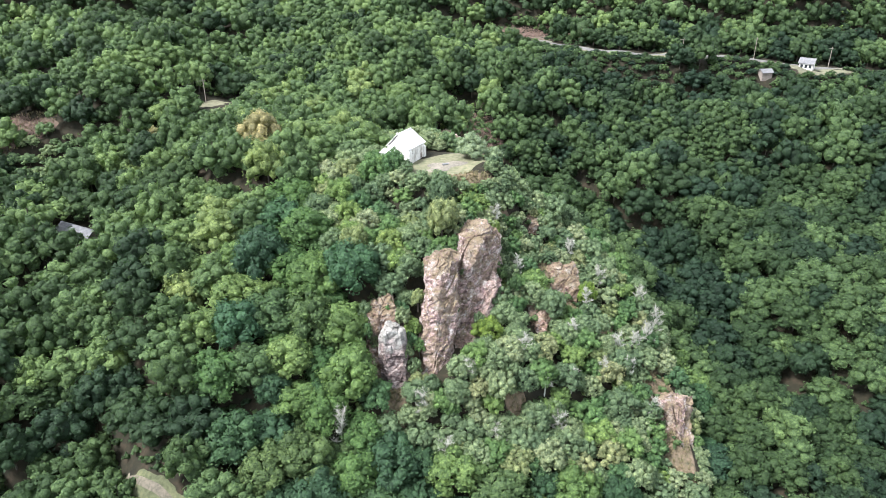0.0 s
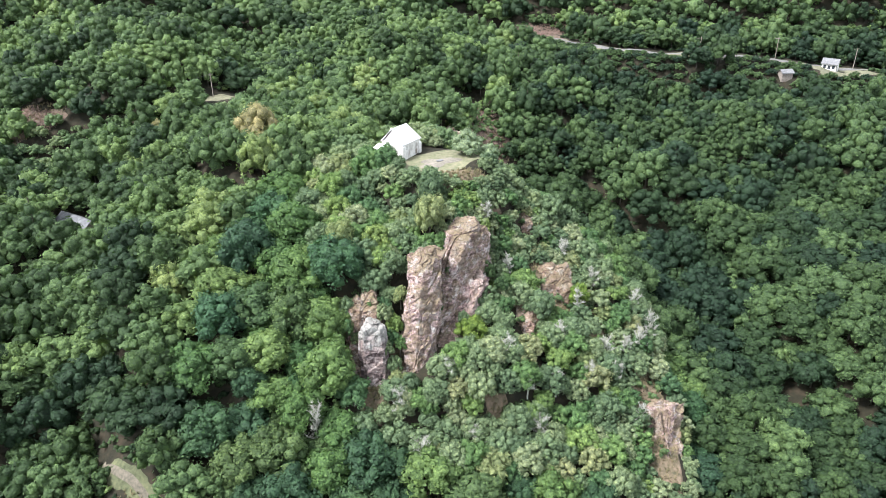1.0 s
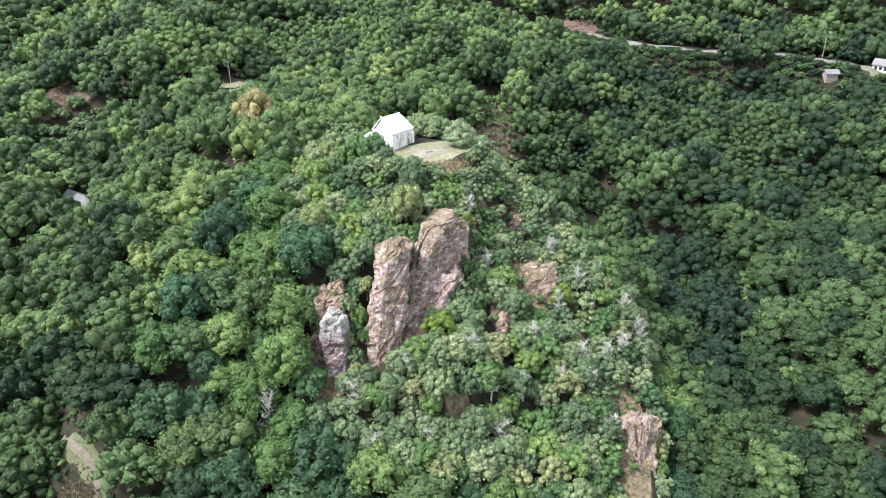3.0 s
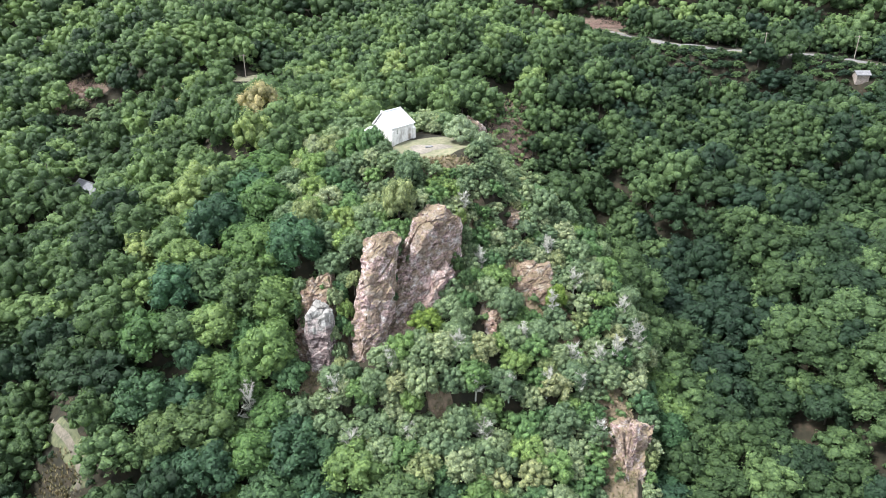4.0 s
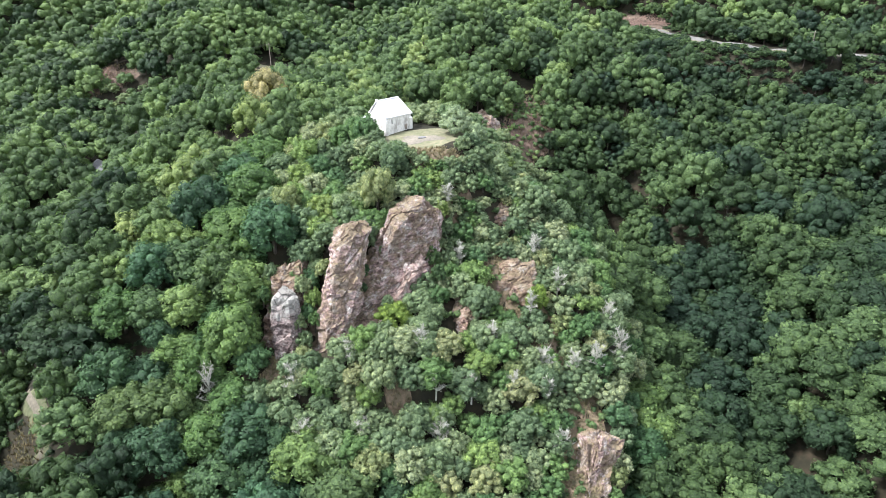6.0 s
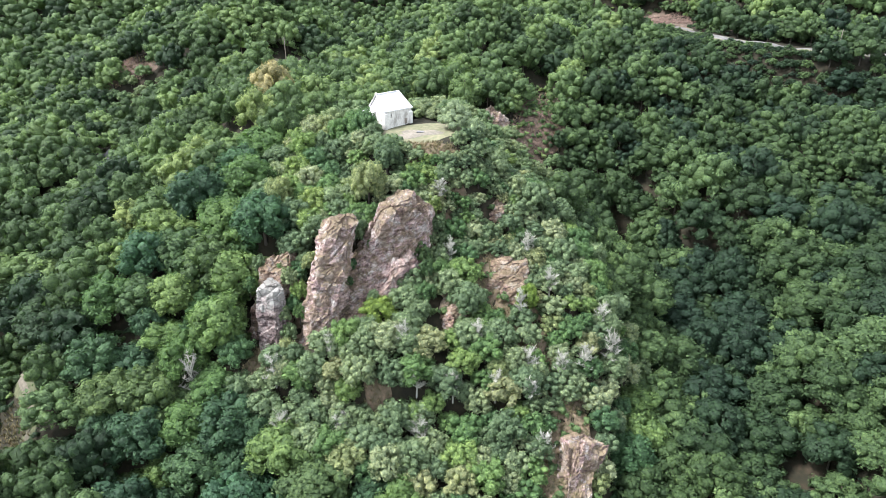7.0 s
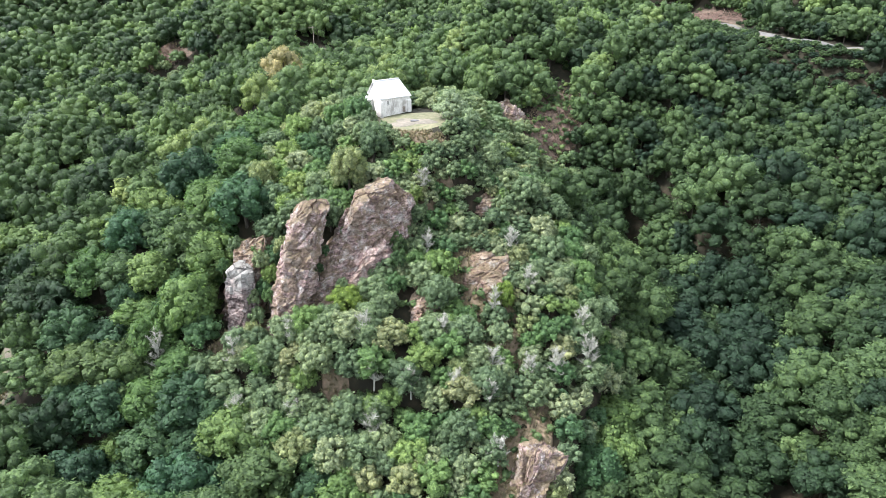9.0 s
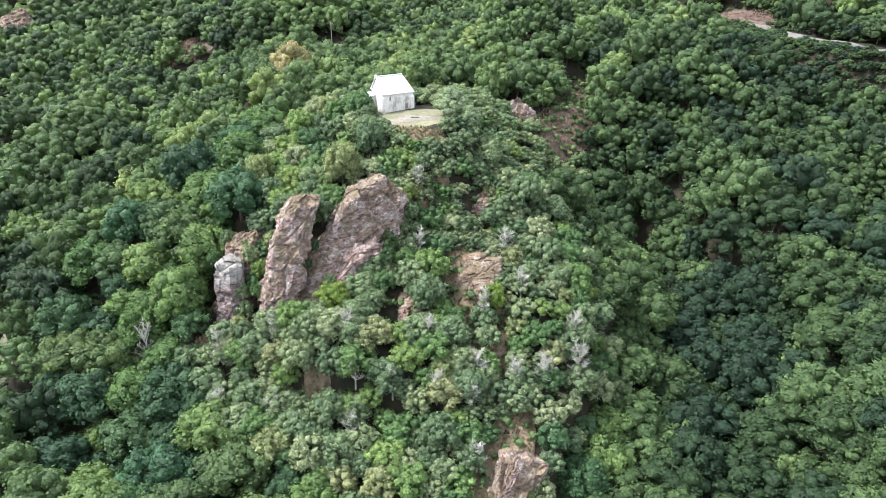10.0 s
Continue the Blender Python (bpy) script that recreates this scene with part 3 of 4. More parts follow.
# ===== the chapel =====
def build_chapel():
    """Local x along the eaves from the near gable to the hipped end, y across (towards the hidden side), z from the ground."""
    thing = new("chapel")
    L, W, E, R, HIP = 7.5, 6.2, 3.75, 6.9, 1.2
    over = 0.28
    t = 0.55
    w0, w1, d0, h0 = 1.75, 2.10, 2.15, 3.00           # slit window in the front wall
    wall = bmesh.new()
    # front wall in pieces round the slit window
    box(wall, 0, w0, 0, t, -1.6, E)
    box(wall, w1, L, 0, t, -1.6, E)
    box(wall, w0, w1, 0, t, -1.6, d0)
    box(wall, w0, w1, 0, t, h0, E)
    box(wall, 0, L, W - t, W, -1.6, E)
    box(wall, L - t, L, t, W - t, -1.6, E)
    g = [(0, t), (0, W - t)]
    vs = []
    for x in (0.0, t):
        vs.append([wall.verts.new(p) for p in ((x, t, -1.6), (x, W - t, -1.6), (x, W - t, E), (x, W / 2, R - 0.25), (x, t, E))])
    wall.faces.new(vs[0][::-1])
    wall.faces.new(vs[1])
    for i in range(5):
        k = (i + 1) % 5
        wall.faces.new((vs[0][i], vs[0][k], vs[1][k], vs[1][i]))
    bmesh.ops.recalc_face_normals(wall, faces=wall.faces)
    part("wall", wall, plaster_mat, thing, "stained white plaster walls")
    # roof: two slopes, a gable at one end, a hip at the other, 0.16 thick
    for side, name in ((1, "roof_slope"), (-1, "roof_slope")):
        r = bmesh.new()
        y0 = -over if side == 1 else W + over
        z0 = E - over * (R - E) / (W / 2)
        low = [(-0.12, y0, z0), (L + over, y0, z0), (L - HIP, W / 2, R), (-0.12, W / 2, R)]
        b0 = [r.verts.new((x, y, z + 0.02)) for x, y, z in low]
        b1 = [r.verts.new((x, y, z + 0.18)) for x, y, z in low]
        r.faces.new(b1 if side == 1 else b1[::-1])
        r.faces.new(b0[::-1] if side == 1 else b0)
        for i in range(4):
            k = (i + 1) % 4
            r.faces.new((b0[i], b0[k], b1[k], b1[i]))
        bmesh.ops.recalc_face_normals(r, faces=r.faces)
        part(name, r, roof_mat, thing, "pale whitish roof slope")
    h = bmesh.new()
    z0 = E - over * (R - E) / (W / 2)
    low = [(L + over, -over, z0), (L + over, W + over, z0), (L - HIP, W / 2, R)]
    b0 = [h.verts.new((x, y, z + 0.02)) for x, y, z in low]
    b1 = [h.verts.new((x, y, z + 0.18)) for x, y, z in low]
    h.faces.new(b1)
    h.faces.new(b0[::-1])
    for i in range(3):
        k = (i + 1) % 3
        h.faces.new((b0[i], b0[k], b1[k], b1[i]))
    bmesh.ops.recalc_face_normals(h, faces=h.faces)
    part("roof_hip", h, roof_mat, thing, "pale whitish hipped roof end")
    # ridge capping, with a small finial stone at the gable
    q = bmesh.new()
    prism(q, [(-0.2, W / 2 - 0.16), (L - HIP, W / 2 - 0.16), (L - HIP, W / 2 + 0.16), (-0.2, W / 2 + 0.16)], R + 0.10, R + 0.27)
    part("ridge_cap", q, roof_mat, thing)
    q = bmesh.new()
    prism(q, [(-0.30, W / 2 - 0.2), (0.12, W / 2 - 0.2), (0.12, W / 2 + 0.2), (-0.30, W / 2 + 0.2)], R + 0.05, R + 0.55)
    part("gable_stone", q, plaster_mat, thing)
    # raised coping along the gable
    for side in (0, 1):
        q = bmesh.new()
        ya, yb = (-0.2, W / 2) if side == 0 else (W + 0.2, W / 2)
        za = E - 0.2 * (R - E) / (W / 2)
        pts = [(-0.22, ya, za + 0.12), (0.22, ya, za + 0.12), (0.22, yb, R + 0.12), (-0.22, yb, R + 0.12)]
        lo = [q.verts.new(p) for p in pts]
        hi = [q.verts.new((x, y, z + 0.22)) for x, y, z in pts]
        q.faces.new(lo[::-1])
        q.faces.new(hi)
        for i in range(4):
            k = (i + 1) % 4
            q.faces.new((lo[i], lo[k], hi[k], hi[i]))
        bmesh.ops.recalc_face_normals(q, faces=q.faces)
        part("gable_coping", q, plaster_mat, thing)
    # corner buttresses
    for x0, x1, y0, y1, top in ((-0.18, 0.62, -0.30, 0.3, 3.4), (L - 0.75, L + 0.15, -0.42, 0.3, 3.0)):
        q = bmesh.new()
        prism(q, [(x0, y0), (x1, y0), (x1, y1), (x0, y1)], -1.6, [top - 0.5, top - 0.5, top, top])
        part("buttress", q, plaster_mat, thing, "sloping-topped corner buttress")
    # the slit window
    win = bmesh.new()
    box(win, w0 - 0.02, w1 + 0.02, 0.34, 0.38, d0 - 0.02, h0 + 0.02)
    pane = part("window", win, glass_m, thing, "dark narrow slit window")
    q = bmesh.new()
    box(q, w0 - 0.08, w1 + 0.08, -0.05, 0.30, d0 - 0.10, d0 - 0.004)
    part("sill", q, slate, pane)
    # low annex against the gable, with a lean-to roof
    q = bmesh.new()
    prism(q, [(-2.0, 4.0), (0, 4.0), (0, 7.0), (-2.0, 7.0)], -1.6, [2.3, 2.8, 2.8, 2.3])
    annex = part("annex", q, plaster_mat, thing, "low whitewashed annex against the gable")
    q = bmesh.new()
    prism(q, [(-2.2, 3.8), (-0.05, 3.8), (-0.05, 7.2), (-2.2, 7.2)], 2.0, [2.46, 3.0, 3.0, 2.46])
    for v in q.verts:
        if v.co.z < 2.1:
            v.co.z = 2.3 if v.co.x < -1 else 2.82
    part("annex_roof", q, roof_mat, annex)
    # boarded door at the foot of the front wall, near the hip
    q = bmesh.new()
    box(q, L - 2.0, L - 1.25, -0.06, 0.0, -0.1, 1.25)
    part("door", q, timber, thing, "low weathered timber door")
    thing.matrix_world = pose(-8.5, 166.0, 62.6, 0, 0, 60.0)
    return tagged(thing, "small whitewashed stone chapel with a pale roof on the spur", "chapel")


build_chapel()

# flat dark stone on the terrace
q = bmesh.new()
prism(q, [(-0.9, -0.4), (0.1, -0.5), (0.9, -0.2), (0.8, 0.4), (-0.2, 0.5), (-0.9, 0.25)], -0.1, 0.14)
tagged(part("hearth_stone", q, slate), "flat dark stone lying on the worn grass", "stone").matrix_world = pose(0.7, 165.6, 62.62, 0, 0, 25)


# ===== far buildings, poles =====
def gabled_house(name, x, y, turn, length, width, eave, ridge, wall_mat, roof, label, windows=True):
    thing = new(name)
    w = bmesh.new()
    prism(w, [(-length / 2, -width / 2), (length / 2, -width / 2), (length / 2, width / 2), (-length / 2, width / 2)], -1.5, eave)
    for s in (-1, 1):
        a = [w.verts.new(p) for p in ((s * (length / 2 - 0.01), -width / 2, eave), (s * (length / 2 - 0.01), width / 2, eave), (s * (length / 2 - 0.01), 0, ridge))]
        w.faces.new(a)
    body = part("wall", w, wall_mat, thing)
    for s in (-1, 1):
        r = bmesh.new()
        k = (ridge - eave) / (width / 2)
        pts = [(-length / 2 - 0.4, s * (width / 2 + 0.4), eave - 0.4 * k), (length / 2 + 0.4, s * (width / 2 + 0.4), eave - 0.4 * k), (length / 2 + 0.4, 0, ridge), (-length / 2 - 0.4, 0, ridge)]
        lo = [r.verts.new(p) for p in pts]
        hi = [r.verts.new((a, b, c + 0.2)) for a, b, c in pts]
        r.faces.new(lo[::-1])
        r.faces.new(hi)
        for i in range(4):
            j = (i + 1) % 4
            r.faces.new((lo[i], lo[j], hi[j], hi[i]))
        bmesh.ops.recalc_face_normals(r, faces=r.faces)
        part("roof_slope", r, roof, thing)
    if windows:
        for i in range(3):
            q = bmesh.new()
            cx = (i - 1) * length / 3.4
            box(q, cx - 0.45, cx + 0.45, -width / 2 - 0.05, -width / 2 + 0.1, 0.9, 2.1)
            part("window", q, glass_m, thing, "dark window")
    z = land(x, y)
    thing.matrix_world = pose(x, y, z, 0, 0, turn)
    return tagged(thing, label, "house")


gabled_house("small_house", 139.5, 272.8, -35, 5.0, 4.2, 2.7, 4.2, plaster_mat, slate, "small white house with a grey roof beside the road")
gabled_house("shed", 121.0, 266.0, 10, 4.0, 3.2, 1.7, 2.6, timber, slate, "low grey-roofed shed below the road", False)
gabled_house("barn", -95.0, 166.5, -28, 12.0, 6.0, 1.6, 3.6, timber, pale_slate, "grey-roofed building hidden among the trees", False)


def build_pole(x, y, height):
    thing = new("utility_pole")
    v, q = tube([(0, 0, -0.6), (0, 0, height)], [0.16, 0.11], 8)
    v2, q2 = tube([(0, 0, height), (0, 0, height + 0.01)], [0.11, 0.001], 8)
    part("mast", array_mesh("mast", v + v2, quads=q + [tuple(i + len(v) for i in f) for f in q2], mats=[timber]), None, thing)
    b = bmesh.new()
    box(b, -1.6, 0.8, -0.06, 0.06, height - 0.6, height - 0.48)
    part("crossarm", b, timber, thing)
    thing.matrix_world = pose(x, y, land(x, y), 0, 0, 20)
    return tagged(thing, "weathered wooden utility pole", "pole", group="poles along the valley line")


POLES = [(-78.0, 229.0, 8.0), (92.0, 276.0, 7.5), (123.0, 283.0, 8.0), (150.0, 277.0, 8.0)]
for x, y, h in POLES:
    build_pole(x, y, h)
wire_ends = [(-78.0, 229.0, land(-78, 229) + 7.7), (-150.0, 205.0, land(-150, 205) + 9.0)]
pts = []
for i in range(25):
    u = i / 24
    p = Vector(wire_ends[0]).lerp(Vector(wire_ends[1]), u)
    pts.append((p.x, p.y, p.z - 5.0 * u * (1 - u)))
v, qd = tube(pts, [0.03] * 25, 4)
tagged(part("overhead_wire", array_mesh("overhead_wire", v, quads=qd, mats=[slate]), None), "thin dark overhead wire sagging from a pole", "wire")


# ===== trees =====
ICO_V = []
PHI = (1 + 5 ** 0.5) / 2
for s1 in (-1, 1):
    for s2 in (-PHI, PHI):
        ICO_V += [(0, s1, s2), (s1, s2, 0), (s2, 0, s1)]
ICO_V = np.array(ICO_V) / math.sqrt(1 + PHI * PHI)
ICO_F = []
for i in range(12):
    for j in range(i + 1, 12):
        for k in range(j + 1, 12):
            A, B, C = ICO_V[i], ICO_V[j], ICO_V[k]
            if max(np.linalg.norm(A - B), np.linalg.norm(B - C), np.linalg.norm(A - C)) < 1.1:
                ICO_F.append((i, j, k) if np.dot(np.cross(B - A, C - A), A) > 0 else (i, k, j))
ICO_F = np.array(ICO_F)


def crown_lobes(rng, n, tall=1.1, size=(0.20, 0.34)):
    """A crown of radius about 1: a core and, over its uneven dome, puffs of leaves that run into one another. Balls (x, y, z, r), the core first."""
    lean = rng.uniform(-0.10, 0.10, 2)
    swell = rng.uniform(0, 2 * math.pi, 3)
    out = [(lean[0] * 0.5, lean[1] * 0.5, 0.10, 0.66)]
    for i in range(n):
        h = 1 - (i + 0.5) / n * 1.42
        w = 2 * math.pi * (i * 0.381966 + rng.uniform(-0.06, 0.06))
        r = math.sqrt(max(0.0, 1 - h * h)) if h > 0 else rng.uniform(0.88, 1.0)
        k = rng.uniform(0.66, 0.82) + 0.09 * math.sin(3 * w + swell[0]) + 0.07 * math.sin(5 * h + 2 * w + swell[1])
        out.append((r * k * math.cos(w) + lean[0] * h, r * k * math.sin(w) + lean[1] * h, h * tall * (k if h > 0 else 0.75), rng.uniform(*size)))
    return np.array(out)


def crown_arrays(rng, lobes, n, size, fine=True):
    """Ragged leaf masses, without the faces that lie inside others, and leaf sprays (bent four-cornered blades, three-cornered ones where fine is off) standing out from them: verts, tris, quads."""
    m0 = n * 3
    share = lobes[:, 3] ** 2
    share[0] = 0
    pick = rng.choice(len(lobes), m0, p=share / share.sum())
    out = lobes[pick, :3] / (np.linalg.norm(lobes[pick, :3], axis=1)[:, None] + 0.05)
    d = rng.normal(size=(m0, 3)) + out * 0.8 + np.array((0, 0, 0.45))
    d /= np.linalg.norm(d, axis=1)[:, None]
    p = lobes[pick, :3] + d * (lobes[pick, 3] * rng.uniform(0.85, 1.30, m0))[:, None]
    inside = np.zeros(m0, bool)
    for c in lobes:
        inside |= np.linalg.norm(p - c[:3], axis=1) < c[3] * 0.82
    ok = np.nonzero(~inside)[0][:n]
    p, d = p[ok], d[ok]
    m = len(ok)
    nrm = d + rng.normal(size=(m, 3)) * 0.55 + np.array((0, 0, 0.35))
    nrm /= np.linalg.norm(nrm, axis=1)[:, None]
    t = np.cross(nrm, rng.normal(size=(m, 3)))
    t /= np.linalg.norm(t, axis=1)[:, None]
    b = np.cross(nrm, t)
    ln = (size * rng.uniform(0.6, 1.5, m))[:, None]
    wd = ln * rng.uniform(0.4, 0.8, m)[:, None]
    v = np.stack([p - t * ln * 0.5 - nrm * ln * 0.14, p - b * wd * 0.5 + t * ln * 0.08, p + t * ln * 0.5 - nrm * ln * 0.2, p + b * wd * 0.5 + t * ln * 0.08], 1).reshape(-1, 3)
    quads, F, base = np.arange(4 * m).reshape(-1, 4), [], 4 * m
    if not fine:
        v = v.reshape(-1, 4, 3)[:, 1:].reshape(-1, 3)
        quads, F, base = np.zeros((0, 4), np.int64), [np.arange(3 * m).reshape(-1, 3)], 3 * m
    V = [v]
    for k, c in enumerate(lobes):
        w = c[:3] + ICO_V * (c[3] * rng.uniform(0.66, 1.22, len(ICO_V)))[:, None]
        mid = w[ICO_F].mean(1)
        gap = np.linalg.norm(mid[:, None] - lobes[None, :, :3], axis=2) / lobes[None, :, 3]
        gap[:, k] = 9
        keep = (gap.min(1) > 0.72) & ((mid[:, 2] - c[2]) / c[3] > -0.62)
        used = np.unique(ICO_F[keep])
        if not len(used):
            continue
        back = np.zeros(len(ICO_V), np.int64)
        back[used] = np.arange(len(used))
        V.append(w[used])
        F.append(back[ICO_F[keep]] + base)
        base += len(used)
    return np.concatenate(V), np.concatenate(F), quads


def trunk_arrays(rng, height, radius, crown_r, limbs):
    v, q = tube([(0, 0, -1.6), (0.05, 0, height * 0.25), (rng.uniform(-.2, .2), rng.uniform(-.2, .2), height * 0.55), (rng.uniform(-.3, .3), rng.uniform(-.3, .3), height * 0.85)],
                [radius * 1.25, radius, radius * 0.75, radius * 0.3], 6)
    for i in range(limbs):
        w = 2 * math.pi * (i + rng.uniform(-0.3, 0.3)) / limbs
        z = height * rng.uniform(0.32, 0.6)
        e = crown_r * rng.uniform(0.5, 0.8)
        a, f = tube([(0, 0, z), (math.cos(w) * e * 0.5, math.sin(w) * e * 0.5, z + height * 0.12), (math.cos(w) * e, math.sin(w) * e, z + height * 0.3)],
                    [radius * 0.5, radius * 0.35, radius * 0.1], 5)
        q += [tuple(k + len(v) for k in g) for g in f]
        v += a
    return v, q


def make_tree(rng, name, radius, height, leaf, n, size, lobes_n, label="", category="tree", limbs=4, group="", low=0.12):
    """One tree at the origin: trunk and limbs, and a crown of many sprays that reaches down to low x height."""
    thing = new(name)
    tv, tq = trunk_arrays(rng, height * 0.85, 0.05 * radius + 0.05, radius, limbs)
    part("trunk", array_mesh("trunk", tv, quads=tq, mats=[bark]), None, thing)
    v, t, q = crown_arrays(rng, crown_lobes(rng, lobes_n), n, size / radius)
    v = v * radius
    z = v[:, 2]
    v[:, 2] = low * height + (z - z.min()) / (z.max() - z.min()) * height * (1 - low)
    part("crown", array_mesh("crown", v, tris=t, quads=q, mats=[leaf]), None, thing)
    return tagged(thing, label, category, group)


rng = np.random.default_rng(7)
# where nothing tall grows: uneven ovals (x, y, half-lengths, turn), and the strips of road and track
BARE = [(-1, 124, 7.0, 8.5, 0), (6.8, 135.0, 9.6, 4.0, 57), (-10.0, 117.5, 4.2, 6, 0), (-12.5, 122.0, 4.4, 4.0, 20), (33, 135.5, 6.0, 1.5, -48), (-9.5, 111.5, 1.4, 3.6, 10), (14.6, 114.2, 1.3, 2.6, 10),
        (41.5, 206, 6, 2.0, 90), (78, 158, 7.5, 2.0, 78), (88, 145, 6, 1.6, 78), (-43, 85.2, 5.5, 2.4, -37), (26.5, 145.5, 5.5, 4, 10), (27.6, 139.8, 5.0, 2.8, 10), (21.6, 131.0, 2.2, 1.8, 0),
        (20.5, 130, 3.4, 3.4, 0), (38.5, 137.5, 1.3, 6, 30), (49.0, 119, 4.2, 13, 4), (21.5, 157.5, 2.6, 2.4, 30), (2.0, 163.6, 10.8, 6.2, 25), (-7.5, 171, 6.5, 7.5, 0), (3, 172, 7, 4.5, 0), (6.5, 158, 5.5, 2.2, 15),
        (34, 325, 14, 6.5, -35), (-129, 210, 7, 3.0, 30), (-118, 266, 8, 6, 20), (59, 315, 8, 4.5, -30), (-50, 356, 7, 13, 10), (-76, 227, 9, 7, 20), (143, 268, 12, 4, -5), (-95, 166.5, 7, 5, -28), (-91.5, 161, 3, 2.5, -28), (2.0, 210, 5.5, 5, 30),
        (139, 273, 6, 6, 0), (121, 265, 3, 3, 0), (-239, 206, 9, 7, 20), (13, 219, 5.5, 16, 8), (9, 240, 5.5, 6, 10), (-51, 90, 5.0, 3.6, -30)]
# bare ground with some low bushes on it
SPARSE = [o for o in BARE if o[:2] in ((26.5, 145.5), (27.6, 139.8), (21.6, 131.0), (20.5, 130), (33, 135.5), (38.5, 137.5), (49.0, 119), (21.5, 157.5), (13, 219), (9, 240), (-129, 210))]
# where only low scrub grows
LOW = [(15, 190, 12, 19, 0), (-8, 194, 15, 13, 0), (16, 208, 9, 9, 0), (-70, 216, 10, 10, 30), (-118, 200, 12, 9, 20)]


def oval(x, y, o, grow=0.0):
    c, s = math.cos(radians(o[4])), math.sin(radians(o[4]))
    dx, dy = x - o[0], y - o[1]
    return ((c * dx + s * dy) / (o[2] + grow)) ** 2 + ((c * dy - s * dx) / (o[3] + grow)) ** 2 < 1


def off_line(x, y, line):
    best = 1e9
    for (ax, ay, *_), (bx, by, *_) in zip(line, line[1:]):
        u = max(0, min(1, ((x - ax) * (bx - ax) + (y - ay) * (by - ay)) / ((bx - ax) ** 2 + (by - ay) ** 2)))
        best = min(best, math.hypot(x - ax - u * (bx - ax), y - ay - u * (by - ay)))
    return best


CREST = [(-6, 155), (-2, 154), (6, 152), (10, 147), (16, 156), (23, 155), (31, 148), (41, 138), (49, 130), (50, 112), (47, 96)]
REGION = [(-78, 74), (40, 78), (70, 90), (118, 90), (270, 300), (310, 430), (-330, 430), (-370, 200), (-175, 135)]


def in_region(x, y):
    inside = False
    for (ax, ay), (bx, by) in zip(REGION, REGION[1:] + REGION[:1]):
        if (ay > y) != (by > y) and x < (bx - ax) * (y - ay) / (by - ay) + ax:
            inside = not inside
    return inside


def road_sum(x):
    """x + y of the road where it passes x: less than that lies on the valley's side."""
    for (ax, ay), (bx, by) in zip(ROAD, ROAD[1:]):
        if ax <= x <= bx:
            return x + ay + (by - ay) * (x - ax) / (bx - ax)
    return -1e9


def habit(x, y):
    """What grows at a place: kind, least and greatest crown radius, height for each metre of radius."""
    if x > 54.5 and y < 148:
        return "wood", 3.2, 5.0, 1.7
    if off_line(x, y, CREST) < 9.5:
        return "shrub", 1.5, 2.6, 1.75
    if any(oval(x, y, o) for o in LOW):
        return "shrub", 1.5, 2.8, 1.5
    if (-14 < x < 46 and 104 < y < 152) or (off_line(x, y, CREST) < 21 and x > 4 and y > 104):
        return "small", 2.0, 3.1, 2.05
    if -30 < x < 26 and 140 < y < 182:
        return "small", 2.0, 3.2, 2.0
    near_road = off_line(x, y, ROAD)
    if near_road < 17 and not 86 < x < 104 and (near_road < 5 or x + y < road_sum(x)):
        return "wood", 1.3, 1.9, 1.3
    if y > 330 or x < -190 or x > 200:
        return "far", 5.0, 7.2, 1.7
    if x > 56 and y < 220:
        return "wood", 3.9, 6.6, 1.7
    return "wood", 3.2, 5.4, 1.85


# single trees that stand out: x, y, top of the crown, radius, leaves, name, label
MARKED = [
    (-47.4, 178.5, 73.2, 5.3, leaf_rust, "chestnut_tree", "round chestnut tree with bronze yellow leaves"),
    (7.2, 170.0, 69.6, 3.7, leaf_silver, "terrace_bush", "large grey-green bush at the edge of the terrace"),
    (12.8, 168.6, 66.6, 2.4, leaf_silver, "terrace_bush", "lower grey-green bush at the edge of the terrace"),
    (-12.2, 163.0, 67.6, 2.9, leaf_green, "chapel_bush", "leafy green tree in front of the chapel"),
    (-0.6, 151.2, 66.0, 3.1, leaf_grey, "terrace_oak", "grey-green oak below the edge of the terrace"),
    (-85.0, 200.5, 62.5, 2.0, leaf_rust, "withered_tree", "small withered brown tree in the wood"),
    (-0.2, 141.8, 63.6, 3.6, leaf_pale, "yellow_oak", "yellowish green oak above the rock slab"),
    (-19.2, 138.0, 58.6, 3.2, leaf_pale, "pale_oak", "pale yellowish oak on the wooded slope"),
    (9.6, 126.2, 42.4, 3.3, leaf_bright, "bright_oak", "bright green oak before the rock ledge"),
    (33.5, 143.0, 42.0, 2.3, leaf_bright, "bright_bush", "bright green bush beside the shoulder rock"),
]

spots, grid = [], {}


def free(x, y, r, gap=0.64):
    gx0, gy0 = int(x // 8), int(y // 8)
    for i in range(gx0 - 2, gx0 + 3):
        for j in range(gy0 - 2, gy0 + 3):
            for px, py, pr in grid.get((i, j), ()):
                if (px - x) ** 2 + (py - y) ** 2 < (gap * (r + pr)) ** 2:
                    return False
    return True


def claim(x, y, r):
    grid.setdefault((int(x // 8), int(y // 8)), []).append((x, y, r))


